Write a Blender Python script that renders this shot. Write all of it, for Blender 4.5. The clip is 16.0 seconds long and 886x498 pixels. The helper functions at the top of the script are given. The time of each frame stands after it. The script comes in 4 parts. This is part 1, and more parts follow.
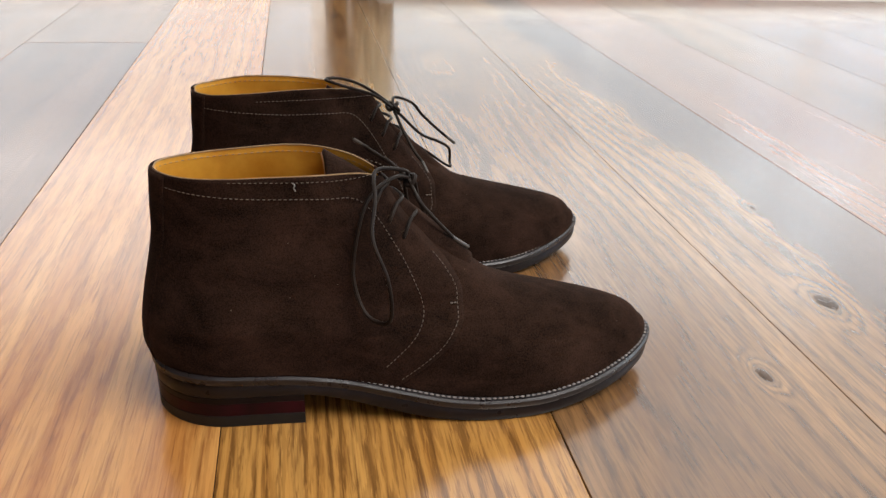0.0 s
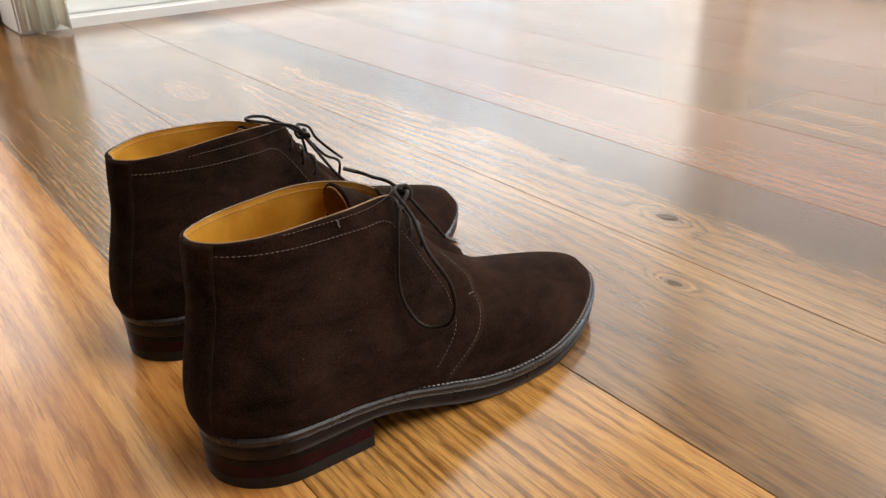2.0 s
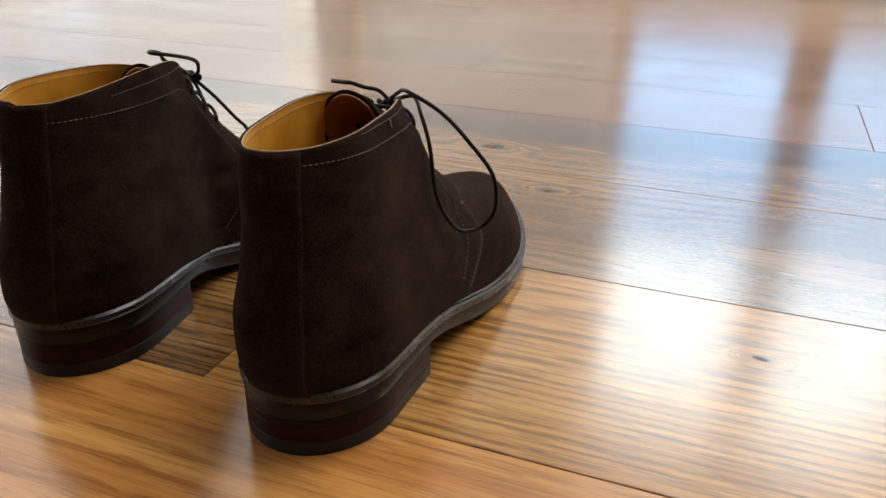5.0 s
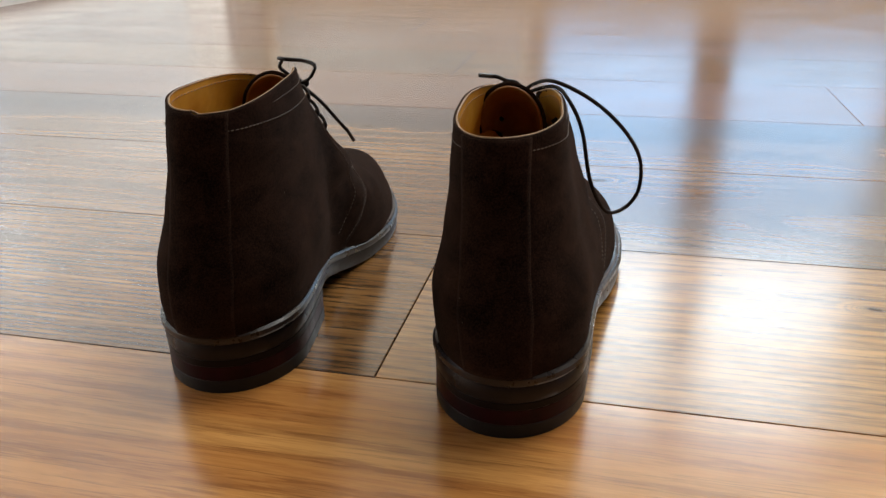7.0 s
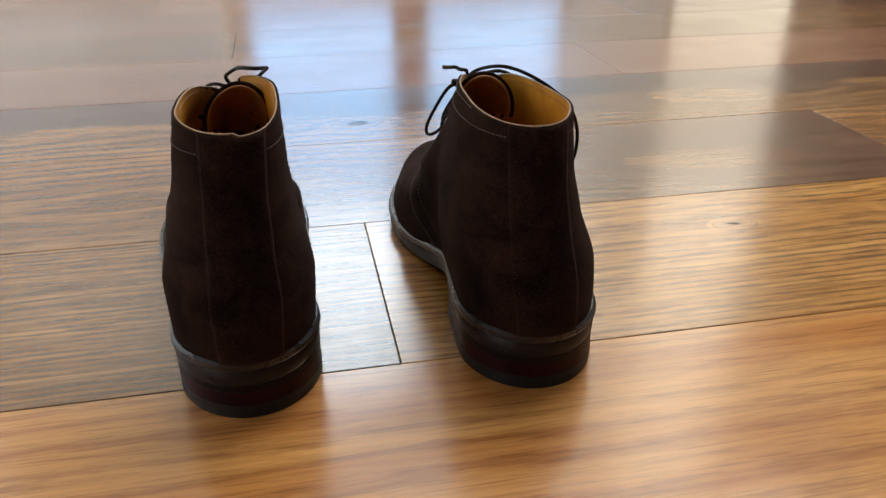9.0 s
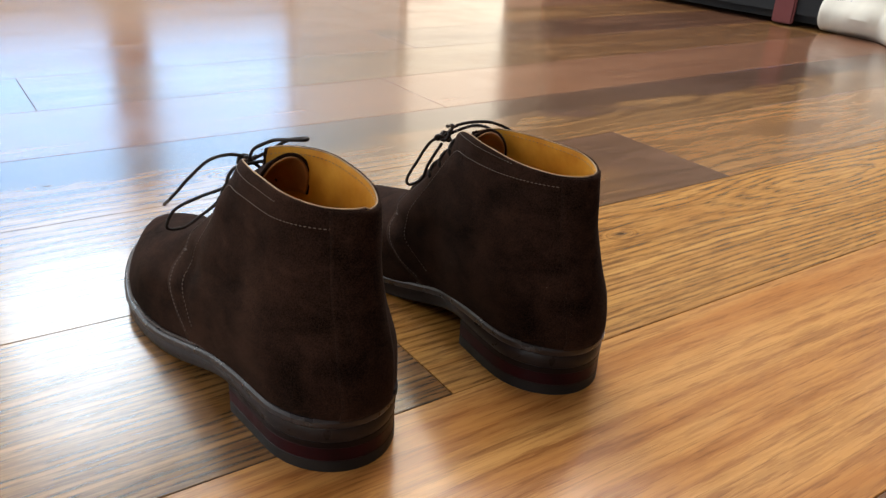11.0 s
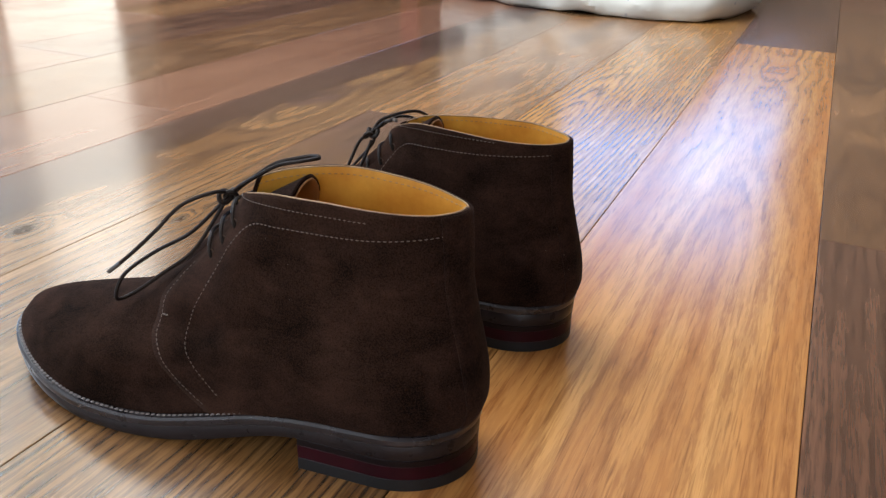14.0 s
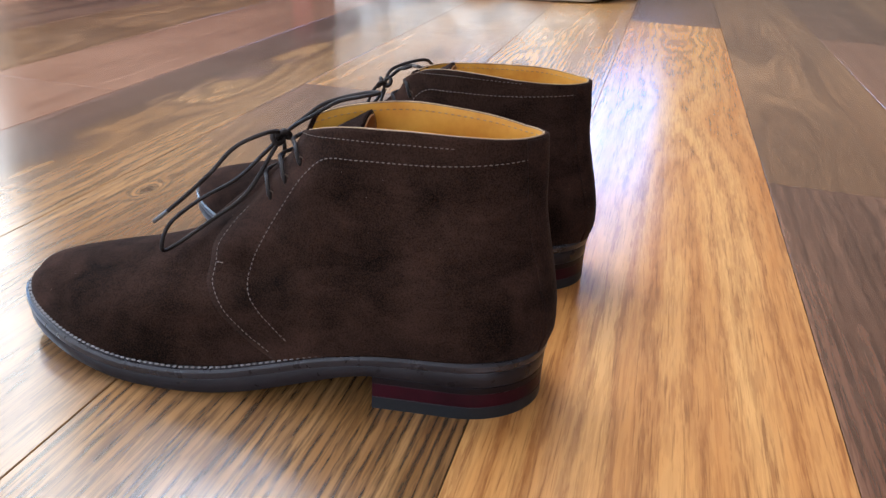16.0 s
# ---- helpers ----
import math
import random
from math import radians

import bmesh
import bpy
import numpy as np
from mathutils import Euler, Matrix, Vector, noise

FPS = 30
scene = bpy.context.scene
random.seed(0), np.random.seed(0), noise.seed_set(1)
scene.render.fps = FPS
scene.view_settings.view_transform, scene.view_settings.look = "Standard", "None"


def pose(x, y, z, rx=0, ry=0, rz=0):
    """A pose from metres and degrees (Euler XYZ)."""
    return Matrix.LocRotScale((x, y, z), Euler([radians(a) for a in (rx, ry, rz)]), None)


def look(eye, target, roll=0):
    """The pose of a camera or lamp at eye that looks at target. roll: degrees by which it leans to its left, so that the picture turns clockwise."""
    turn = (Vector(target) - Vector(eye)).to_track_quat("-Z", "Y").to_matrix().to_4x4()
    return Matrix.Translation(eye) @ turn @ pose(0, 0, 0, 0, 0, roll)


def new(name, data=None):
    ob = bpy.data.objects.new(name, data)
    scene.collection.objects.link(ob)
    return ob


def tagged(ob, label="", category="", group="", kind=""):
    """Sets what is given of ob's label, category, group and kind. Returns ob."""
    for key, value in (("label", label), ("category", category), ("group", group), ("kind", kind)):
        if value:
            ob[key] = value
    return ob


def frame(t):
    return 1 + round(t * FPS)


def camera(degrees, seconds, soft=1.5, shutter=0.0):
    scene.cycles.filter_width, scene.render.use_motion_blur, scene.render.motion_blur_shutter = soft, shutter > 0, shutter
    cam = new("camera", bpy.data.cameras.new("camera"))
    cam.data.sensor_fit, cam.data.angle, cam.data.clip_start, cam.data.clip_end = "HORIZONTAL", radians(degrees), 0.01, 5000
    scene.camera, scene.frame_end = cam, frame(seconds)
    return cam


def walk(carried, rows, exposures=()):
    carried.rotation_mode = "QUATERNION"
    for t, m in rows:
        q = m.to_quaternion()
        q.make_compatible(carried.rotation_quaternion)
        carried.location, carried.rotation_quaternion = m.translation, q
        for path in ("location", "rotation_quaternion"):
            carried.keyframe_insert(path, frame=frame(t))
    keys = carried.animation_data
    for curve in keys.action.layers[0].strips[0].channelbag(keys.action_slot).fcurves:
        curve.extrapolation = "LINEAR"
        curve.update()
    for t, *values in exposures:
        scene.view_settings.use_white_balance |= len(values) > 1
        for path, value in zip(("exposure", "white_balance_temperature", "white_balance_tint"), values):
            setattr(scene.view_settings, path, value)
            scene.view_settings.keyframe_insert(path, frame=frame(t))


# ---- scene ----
cam = camera(59.25, 16.0, soft=1.4)
PATH = [
    (0, (0.4710, 0.0516, 0.2906), (0.1552, 0.1139, 0.1294), 2.40),
    (0.5, (0.4411, 0.0204, 0.2974), (0.1294, 0.1028, 0.1372), 1.03),
    (1, (0.4199, -0.0392, 0.3144), (0.1220, 0.0813, 0.1522), 0.79),
    (1.5, (0.4145, -0.1097, 0.3156), (0.1409, 0.0549, 0.1494), 0.49),
    (2, (0.4205, -0.1375, 0.3073), (0.1655, 0.0589, 0.1459), -1.28),
    (2.5, (0.4107, -0.1376, 0.2760), (0.1619, 0.0708, 0.1203), -0.81),
    (3, (0.3901, -0.1620, 0.2551), (0.1487, 0.0571, 0.1023), 0.72),
    (3.5, (0.3603, -0.1812, 0.2361), (0.1342, 0.0545, 0.0847), 1.74),
    (3.7, (0.3478, -0.1933, 0.2357), (0.1330, 0.0527, 0.0845), 1.65),
    (5.8, (0.1847, -0.3206, 0.2417), (0.0983, -0.0071, 0.0873), 0.33),
    (6, (0.1732, -0.3294, 0.2397), (0.0849, -0.0158, 0.0863), 0.33),
    (6.5, (0.1377, -0.3377, 0.2287), (0.0477, -0.0221, 0.0806), -0.18),
    (7, (0.1157, -0.3317, 0.2315), (0.0414, -0.0121, 0.0835), -0.92),
    (7.5, (0.0475, -0.3603, 0.2598), (0.0174, -0.0352, 0.1081), -0.47),
    (8, (-0.0230, -0.3860, 0.2551), (-0.0012, -0.0627, 0.0981), 0.24),
    (8.2, (-0.0268, -0.3839, 0.2621), (0.0067, -0.0637, 0.1011), -0.70),
    (10.3, (-0.1334, -0.3172, 0.2387), (-0.0068, -0.0181, 0.0835), 3.89),
    (10.5, (-0.1531, -0.3189, 0.2545), (-0.0084, -0.0260, 0.1033), 3.30),
    (11, (-0.2379, -0.3225, 0.2872), (-0.0519, -0.0550, 0.1341), 3.14),
    (11.5, (-0.3030, -0.3132, 0.2915), (-0.0942, -0.0648, 0.1356), 2.77),
    (12, (-0.2938, -0.2947, 0.2913), (-0.0812, -0.0510, 0.1331), 1.66),
    (12.5, (-0.3026, -0.2826, 0.2837), (-0.0810, -0.0461, 0.1269), 2.52),
    (13, (-0.3021, -0.2431, 0.2554), (-0.0577, -0.0272, 0.1031), 3.23),
    (13.5, (-0.3226, -0.1975, 0.2695), (-0.0528, -0.0146, 0.1166), 1.65),
    (14, (-0.3874, -0.1513, 0.2835), (-0.0916, -0.0150, 0.1303), 1.68),
    (14.5, (-0.4150, -0.1062, 0.2874), (-0.1099, 0.0065, 0.1332), 1.71),
    (15, (-0.4259, -0.0965, 0.2700), (-0.1188, 0.0076, 0.1136), 1.86),
    (15.5, (-0.4441, -0.0852, 0.2712), (-0.1343, 0.0123, 0.1159), 2.71),
    (16, (-0.4406, -0.0637, 0.2523), (-0.1249, 0.0165, 0.0990), 3.05),
]
walk(cam, [(t, look(eye, target, roll)) for t, eye, target, roll in PATH],
     exposures=[(0.0, 0.71, 6950, 10), (2.5, 0.77, 7200, 10), (6.0, 0.30, 7250, 10), (8.0, 0.24, 7000, 10),
                (10.5, 0.66, 6650, 10), (11.0, 0.68, 6750, 10), (13.0, 0.73, 6350, 10), (14.0, 0.84, 6100, 10), (15.0, 0.98, 5850, 10), (16.0, 1.23, 5450, 10)])

# ---- light: two sky-blue panes in the north window, bright glazed doors on the west, one east window, an added overhead fill ----
world = bpy.data.worlds.new("world")
scene.world = world
world.use_nodes = True
sky = world.node_tree.nodes.new("ShaderNodeTexSky")
sky.sky_type, sky.sun_disc = "NISHITA", False
sky.sun_elevation, sky.sun_rotation = radians(40), radians(200)
world.node_tree.links.new(sky.outputs[0], world.node_tree.nodes["Background"].inputs[0])
world.node_tree.nodes["Background"].inputs[1].default_value = 0.08


def window_light(name, eye, target, width, height, power, colour):
    data = bpy.data.lights.new(name, "AREA")
    data.shape, data.size, data.size_y = "RECTANGLE", width, height
    data.energy, data.color = power, colour
    ob = new(name, data)
    ob.matrix_world = look(eye, target)
    return ob


# the lower panes look out on ground and houses, the upper ones on the brighter sky
window_light("north_lower_light", (0.10, 2.83, 0.73), (0.10, 0, 0.73), 0.56, 0.82, 3.3, (0.32, 0.60, 1.0))
window_light("north_lower_light", (0.81, 2.83, 0.73), (0.81, 0, 0.73), 0.56, 0.82, 3, (0.34, 0.62, 1.0))
window_light("north_upper_light", (0.10, 2.83, 1.66), (0.10, 0, 1.66), 0.56, 1.00, 9.5, (0.74, 0.88, 1.0))
window_light("north_upper_light", (0.81, 2.83, 1.66), (0.81, 0, 1.66), 0.56, 1.00, 9.5, (0.74, 0.88, 1.0))
# added cream fill for the warm north-west reflection; the window round it is assumed
window_light("north_west_lower_fill", (-0.82, 2.83, 0.76), (-0.82, 0, 0.76), 1.12, 1.00, 1.3, (1.0, 0.85, 0.62))
window_light("north_west_upper_fill", (-0.82, 2.83, 1.68), (-0.82, 0, 1.68), 1.12, 0.80, 2.6, (1.0, 0.88, 0.70))
# the low west strips also stand in as glow for a white wall base
window_light("west_base_glow", (-1.42, 1.40, 0.23), (0, 1.40, 0.23), 2.36, 0.40, 2.1, (0.92, 0.97, 1.0))
window_light("west_middle_light", (-1.42, 1.40, 0.69), (0, 1.40, 0.69), 2.36, 0.52, 4.9, (0.92, 0.97, 1.0))
window_light("west_upper_light", (-1.42, 0.68, 1.575), (0, 0.68, 1.575), 0.92, 1.22, 2.6, (1.0, 0.98, 0.95))
window_light("west_upper_light", (-1.42, 1.87, 1.575), (0, 1.87, 1.575), 1.40, 1.22, 4.6, (1.0, 0.98, 0.95))
window_light("west_door_base_glow", (-1.62, -0.672, 0.22), (0, -0.672, 0.22), 1.60, 0.38, 1.35, (1.0, 0.95, 0.92))
window_light("west_door_middle_light", (-1.62, -0.672, 0.67), (0, -0.672, 0.67), 1.60, 0.52, 3.7, (1.0, 0.95, 0.92))
window_light("west_door_upper_light", (-1.62, -0.672, 1.54), (0, -0.672, 1.54), 1.60, 1.18, 1.2, (1.0, 0.97, 0.95))
window_light("curtain_lower_light", (1.34, 1.94, 0.40), (1.34, 0, 0.40), 0.40, 0.70, 0.9, (1.0, 0.93, 0.80))
window_light("curtain_upper_light", (1.34, 1.94, 1.50), (1.34, 0, 1.50), 0.40, 1.50, 4.2, (1.0, 0.94, 0.83))
# a broad overhead fill added over the north-east of the room, no real source
window_light("overhead_fill_light", (0.95, 1.10, 2.49), (0.95, 1.10, 0), 1.9, 1.4, 52, (0.97, 0.98, 1.0))
window_light("east_window_light", (2.57, 0.30, 0.74), (0, 0.30, 0.74), 0.80, 0.70, 2.6, (0.28, 0.52, 1.0))
# a patch of bright sky low in the east window
window_light("east_sky_light", (2.56, 0.17, 0.66), (0, 0.17, 0.66), 0.20, 0.24, 0.10, (0.72, 0.86, 1.0))


# ---- materials ----
WIDE = 0.19  # a floor plank
# knots in the boards: place, half sizes, turn
KNOTS = ((0.0204, 0.439, 0.011, 0.007, 0.2), (0.102, 0.3395, 0.007, 0.0035, 0.1), (0.277, 0.1298, 0.005, 0.0015, -0.3), (-0.155, 0.479, 0.005, 0.002, 0.0), (0.30, -0.295, 0.012, 0.003, 0.9))


class Nodes:
    """A material's nodes, with short ways to add and join them."""

    def __init__(self, name):
        self.mat = bpy.data.materials.new(name)
        self.mat.use_nodes = True
        self.tree = self.mat.node_tree
        self.bsdf = self.tree.nodes["Principled BSDF"]

    def node(self, kind, **props):
        n = self.tree.nodes.new(kind)
        for key, value in props.items():
            if key in n.inputs:
                n.inputs[key].default_value = value
        return n

    def join(self, a, b):
        self.tree.links.new(a, b)

    def noise(self, vector, scale, detail=4.0, rough=0.55, distort=0.0):
        n = self.tree.nodes.new("ShaderNodeTexNoise")
        n.inputs["Scale"].default_value, n.inputs["Detail"].default_value = scale, detail
        n.inputs["Roughness"].default_value, n.inputs["Distortion"].default_value = rough, distort
        if vector:
            self.join(vector, n.inputs["Vector"])
        return n.outputs["Fac"]

    def ramp(self, fac, stops):
        n = self.tree.nodes.new("ShaderNodeValToRGB")
        while len(n.color_ramp.elements) < len(stops):
            n.color_ramp.elements.new(0.5)
        for e, (p, c) in zip(n.color_ramp.elements, stops):
            e.position, e.color = p, (*c, 1) if len(c) == 3 else c
        self.join(fac, n.inputs["Fac"])
        return n.outputs["Color"]

    def grey(self, fac, low, high, a=0.0, b=1.0):
        n = self.tree.nodes.new("ShaderNodeMapRange")
        n.inputs[1].default_value, n.inputs[2].default_value = low, high
        n.inputs[3].default_value, n.inputs[4].default_value = a, b
        self.join(fac, n.inputs[0])
        return n.outputs[0]

    def math(self, op, a, b):
        n = self.tree.nodes.new("ShaderNodeMath")
        n.operation = op
        for i, v in enumerate((a, b)):
            if isinstance(v, (int, float)):
                n.inputs[i].default_value = v
            else:
                self.join(v, n.inputs[i])
        return n.outputs[0]

    def mix(self, fac, a, b, kind="MIX"):
        n = self.tree.nodes.new("ShaderNodeMix")
        n.data_type, n.blend_type = "RGBA", kind
        for slot, v in ((0, fac), (6, a), (7, b)):
            if isinstance(v, (int, float)):
                n.inputs[slot].default_value = v
            elif isinstance(v, tuple):
                n.inputs[slot].default_value = (*v, 1)
            else:
                self.join(v, n.inputs[slot])
        return n.outputs[2]

    def bump(self, height, strength, distance):
        n = self.tree.nodes.new("ShaderNodeBump")
        n.inputs["Strength"].default_value, n.inputs["Distance"].default_value = strength, distance
        self.join(height, n.inputs["Height"])
        self.join(n.outputs[0], self.bsdf.inputs["Normal"])

    def place(self):
        return self.tree.nodes.new("ShaderNodeTexCoord").outputs["Object"]

    def scaled(self, vector, sx, sy, sz):
        n = self.tree.nodes.new("ShaderNodeMapping")
        n.inputs["Scale"].default_value = (sx, sy, sz)
        self.join(vector, n.inputs["Vector"])
        return n.outputs[0]


def suede(name, dark, light):
    m = Nodes(name)
    p = m.place()
    patches = m.noise(p, 22, 3, 0.6)
    nap = m.noise(p, 1100, 4, 0.75)
    smear = m.noise(m.scaled(p, 1, 0.45, 1), 60, 3, 0.6, 0.8)
    c = m.ramp(m.math("ADD", m.math("MULTIPLY", patches, 0.6), m.math("MULTIPLY", smear, 0.4)), [(0.36, dark), (0.65, light)])
    c = m.mix(m.grey(nap, 0.42, 0.72, 0.0, 0.42), c, tuple(2.0 * v for v in light))
    c = m.mix(m.grey(nap, 0.48, 0.30, 0.0, 0.5), c, tuple(0.5 * v for v in dark))
    lint = m.grey(m.noise(p, 520, 1, 0.4), 0.82, 0.84)
    c = m.mix(m.math("MULTIPLY", lint, 0.5), c, (0.22, 0.18, 0.15))
    m.join(c, m.bsdf.inputs["Base Color"])
    m.bsdf.inputs["Roughness"].default_value = 0.92
    m.bsdf.inputs["Diffuse Roughness"].default_value = 0.3
    m.bsdf.inputs["Specular IOR Level"].default_value = 0.03
    m.bsdf.inputs["Sheen Weight"].default_value = 0.05
    m.bsdf.inputs["Sheen Roughness"].default_value = 0.45
    m.bsdf.inputs["Sheen Tint"].default_value = (0.57, 0.41, 0.33, 1)
    m.bump(m.math("ADD", nap, m.math("ADD", m.math("MULTIPLY", smear, 1.6), m.math("MULTIPLY", patches, 5.0))), 0.35, 0.0006)
    return m.mat


def leather(name, low, high, rough, scale=120, bump=0.15, gloss=0.3):
    m = Nodes(name)
    p = m.place()
    n = m.noise(p, 40, 4, 0.6)
    grain = m.noise(p, scale * 8, 3, 0.6)
    m.join(m.ramp(n, [(0.32, low), (0.7, high)]), m.bsdf.inputs["Base Color"])
    m.join(m.grey(m.noise(p, scale, 3), 0.3, 0.7, rough - 0.08, rough + 0.1), m.bsdf.inputs["Roughness"])
    m.bsdf.inputs["Specular IOR Level"].default_value = gloss
    m.bump(grain, bump, 0.0003)
    return m.mat


def thread(name, colour):
    m = Nodes(name)
    p = m.place()
    m.join(m.mix(m.noise(p, 800, 2), tuple(0.6 * v for v in colour), colour), m.bsdf.inputs["Base Color"])
    m.bsdf.inputs["Roughness"].default_value = 0.75
    return m.mat


def wood(name, dark, mid, light, rings, spacing, bend, heart, fleck, rough=0.19, side=None):
    """A lacquered plank sawn from a round log, grain along x; each plank takes its own cut.
    rings: how dark the rings are; spacing: their distance in metres; bend: how much the cut wanders; heart: share of dark heartwood; side: the axis along which heartwood sets in, from where to where, how frayed, its colour."""
    m = Nodes(name)
    info = m.tree.nodes.new("ShaderNodeObjectInfo")
    geo = m.tree.nodes.new("ShaderNodeNewGeometry")
    axes = m.tree.nodes.new("ShaderNodeSeparateXYZ")
    m.join(geo.outputs["Position"], axes.inputs[0])
    rand = info.outputs["Random"]

    def vector(x, y, z):
        n = m.tree.nodes.new("ShaderNodeCombineXYZ")
        for slot, v in enumerate((x, y, z)):
            if isinstance(v, (int, float)):
                n.inputs[slot].default_value = v
            else:
                m.join(v, n.inputs[slot])
        return n.outputs[0]

    along = m.math("ADD", axes.outputs[0], m.math("MULTIPLY", rand, 37.0))
    p = vector(along, m.math("ADD", axes.outputs[1], m.math("MULTIPLY", rand, 91.0)), m.math("MULTIPLY", rand, 53.0))
    across = m.math("MULTIPLY", m.math("SUBTRACT", m.math("FRACT", m.math("MULTIPLY", axes.outputs[1], 1 / WIDE), 0.0), 0.5), WIDE)
    across = m.math("ADD", across, m.math("MULTIPLY", m.math("SUBTRACT", m.math("FRACT", m.math("MULTIPLY", rand, 7.3), 0.0), 0.5), 0.10))
    # depth of the cut under the log's heart, which wanders along the plank
    sway = m.noise(m.scaled(p, 1.5, 1.2, 1), 1.0, 2.0, 0.5)
    depth = m.math("ADD", 0.035, m.math("MULTIPLY", m.math("SUBTRACT", sway, 0.5), bend))
    radius = m.math("SQRT", m.math("ADD", m.math("MULTIPLY", across, across), m.math("MULTIPLY", depth, depth)), 0.0)
    wob = m.noise(m.scaled(p, 5, 46, 1), 1.0, 3.0, 0.6)
    feather = m.noise(m.scaled(p, 26, 300, 1), 1.0, 3.0, 0.65)
    turns = m.math("ADD", m.math("MULTIPLY", radius, 1 / spacing), m.math("ADD", m.math("MULTIPLY", wob, 1.5), m.math("MULTIPLY", feather, 0.7)))
    eyes = None
    for x, y, rx, ry, turn in KNOTS:
        gap = m.tree.nodes.new("ShaderNodeVectorMath")
        gap.operation = "DISTANCE"
        m.join(vector(m.math("MULTIPLY", axes.outputs[0], 0.5), axes.outputs[1], 0.0), gap.inputs[0])
        gap.inputs[1].default_value = (0.5 * x, y, 0.0)
        near = m.grey(gap.outputs["Value"], 3.2 * ry + 0.008, 0.0)
        near = m.math("MULTIPLY", near, near)
        eyes = near if eyes is None else m.math("ADD", eyes, near)
    turns = m.math("ADD", turns, m.math("MULTIPLY", eyes, 0.055 / spacing))
    ring = m.math("FRACT", turns, 0.0)
    edge = m.ramp(ring, [(0.0, (0.75, 0.75, 0.75)), (0.10, (0.35, 0.35, 0.35)), (0.38, (0.0, 0.0, 0.0)), (0.66, (0.12, 0.12, 0.12)), (0.94, (1, 1, 1))])
    # bands of several rings differ in tone, and dark heartwood runs out in feathered tongues
    band = m.noise(vector(m.math("MULTIPLY", along, 1.1), m.math("MULTIPLY", turns, 0.42), rand), 1.0, 3.0, 0.6)
    base = m.ramp(band, [(0.34, mid), (0.64, light)])
    tongue = m.noise(vector(m.math("MULTIPLY", along, 1.4), m.math("MULTIPLY", turns, 0.20), m.math("MULTIPLY", rand, 9.0)), 1.0, 3.0, 0.62, 0.4)
    core = m.grey(tongue, 0.58 - 0.22 * heart, 0.70 - 0.22 * heart)
    c = m.mix(m.math("MULTIPLY", core, min(1.0, 1.3 * heart)), base, tuple(0.55 * d + 0.45 * k for d, k in zip(dark, mid)))
    if side:
        axis, first, last, fray, tone = side
        frill = m.math("ADD", m.math("MULTIPLY", m.noise(m.scaled(p, 4.5, 15, 1), 1.0, 3.0, 0.62, 0.6), 0.75), m.math("MULTIPLY", m.noise(m.scaled(p, 14, 90, 1), 1.0, 3.0, 0.6, 0.4), 0.25))
        reach = m.math("ADD", axes.outputs[axis], m.math("MULTIPLY", m.math("SUBTRACT", frill, 0.5), fray))
        tint = m.mix(m.grey(band, 0.3, 0.7), tuple(0.5 * v for v in tone), tuple(1.5 * v for v in tone))
        c = m.mix(m.math("MULTIPLY", m.grey(reach, first, last), 0.88), c, tint)
    fade = m.grey(m.noise(m.scaled(p, 2.0, 12, 1), 1.0, 2.0, 0.5), 0.32, 0.60, 0.35, 1.0)
    c = m.mix(m.math("MULTIPLY", m.math("MULTIPLY", edge, fade), rings), c, dark)
    # short flecks, fine lines and open pores
    fine = m.noise(m.scaled(p, 12, 310, 1), 1.0, 4.0, 0.7, 0.3)
    short = m.noise(m.scaled(p, 26, 360, 1), 1.0, 3.0, 0.62, 0.2)
    c = m.mix(m.math("MULTIPLY", m.math("MULTIPLY", m.grey(short, 0.48, 0.56), m.grey(edge, 0.0, 0.5, 0.45, 1.0)), fleck), c, dark)
    c = m.mix(m.math("MULTIPLY", m.grey(fine, 0.52, 0.62), 0.48 * rings), c, dark)
    c = m.mix(m.math("MULTIPLY", m.grey(eyes, 0.30, 0.75), 0.75), c, dark)
    pores = m.grey(m.noise(m.scaled(p, 22, 680, 1), 1.0, 2.0, 0.6), 0.57, 0.68)
    c = m.mix(m.math("MULTIPLY", pores, 0.38), c, tuple(0.5 * v for v in dark))
    m.join(c, m.bsdf.inputs["Base Color"])
    smudge = m.noise(p, 9, 3, 0.6)
    m.join(m.grey(smudge, 0.3, 0.7, rough - 0.03, rough + 0.05), m.bsdf.inputs["Roughness"])
    m.bsdf.inputs["Specular IOR Level"].default_value = 1.0
    m.bsdf.inputs["IOR"].default_value = 1.58
    m.bump(m.math("ADD", m.math("MULTIPLY", fine, 0.15), m.math("MULTIPLY", m.noise(p, 5, 1), 3.0)), 0.05, 0.001)
    return m.mat


def paint(name, colour, rough=0.6):
    m = Nodes(name)
    p = m.place()
    m.join(m.mix(m.noise(p, 3, 4), tuple(0.93 * v for v in colour), colour), m.bsdf.inputs["Base Color"])
    m.bsdf.inputs["Roughness"].default_value = rough
    m.bump(m.noise(p, 160, 3), 0.08, 0.001)
    return m.mat


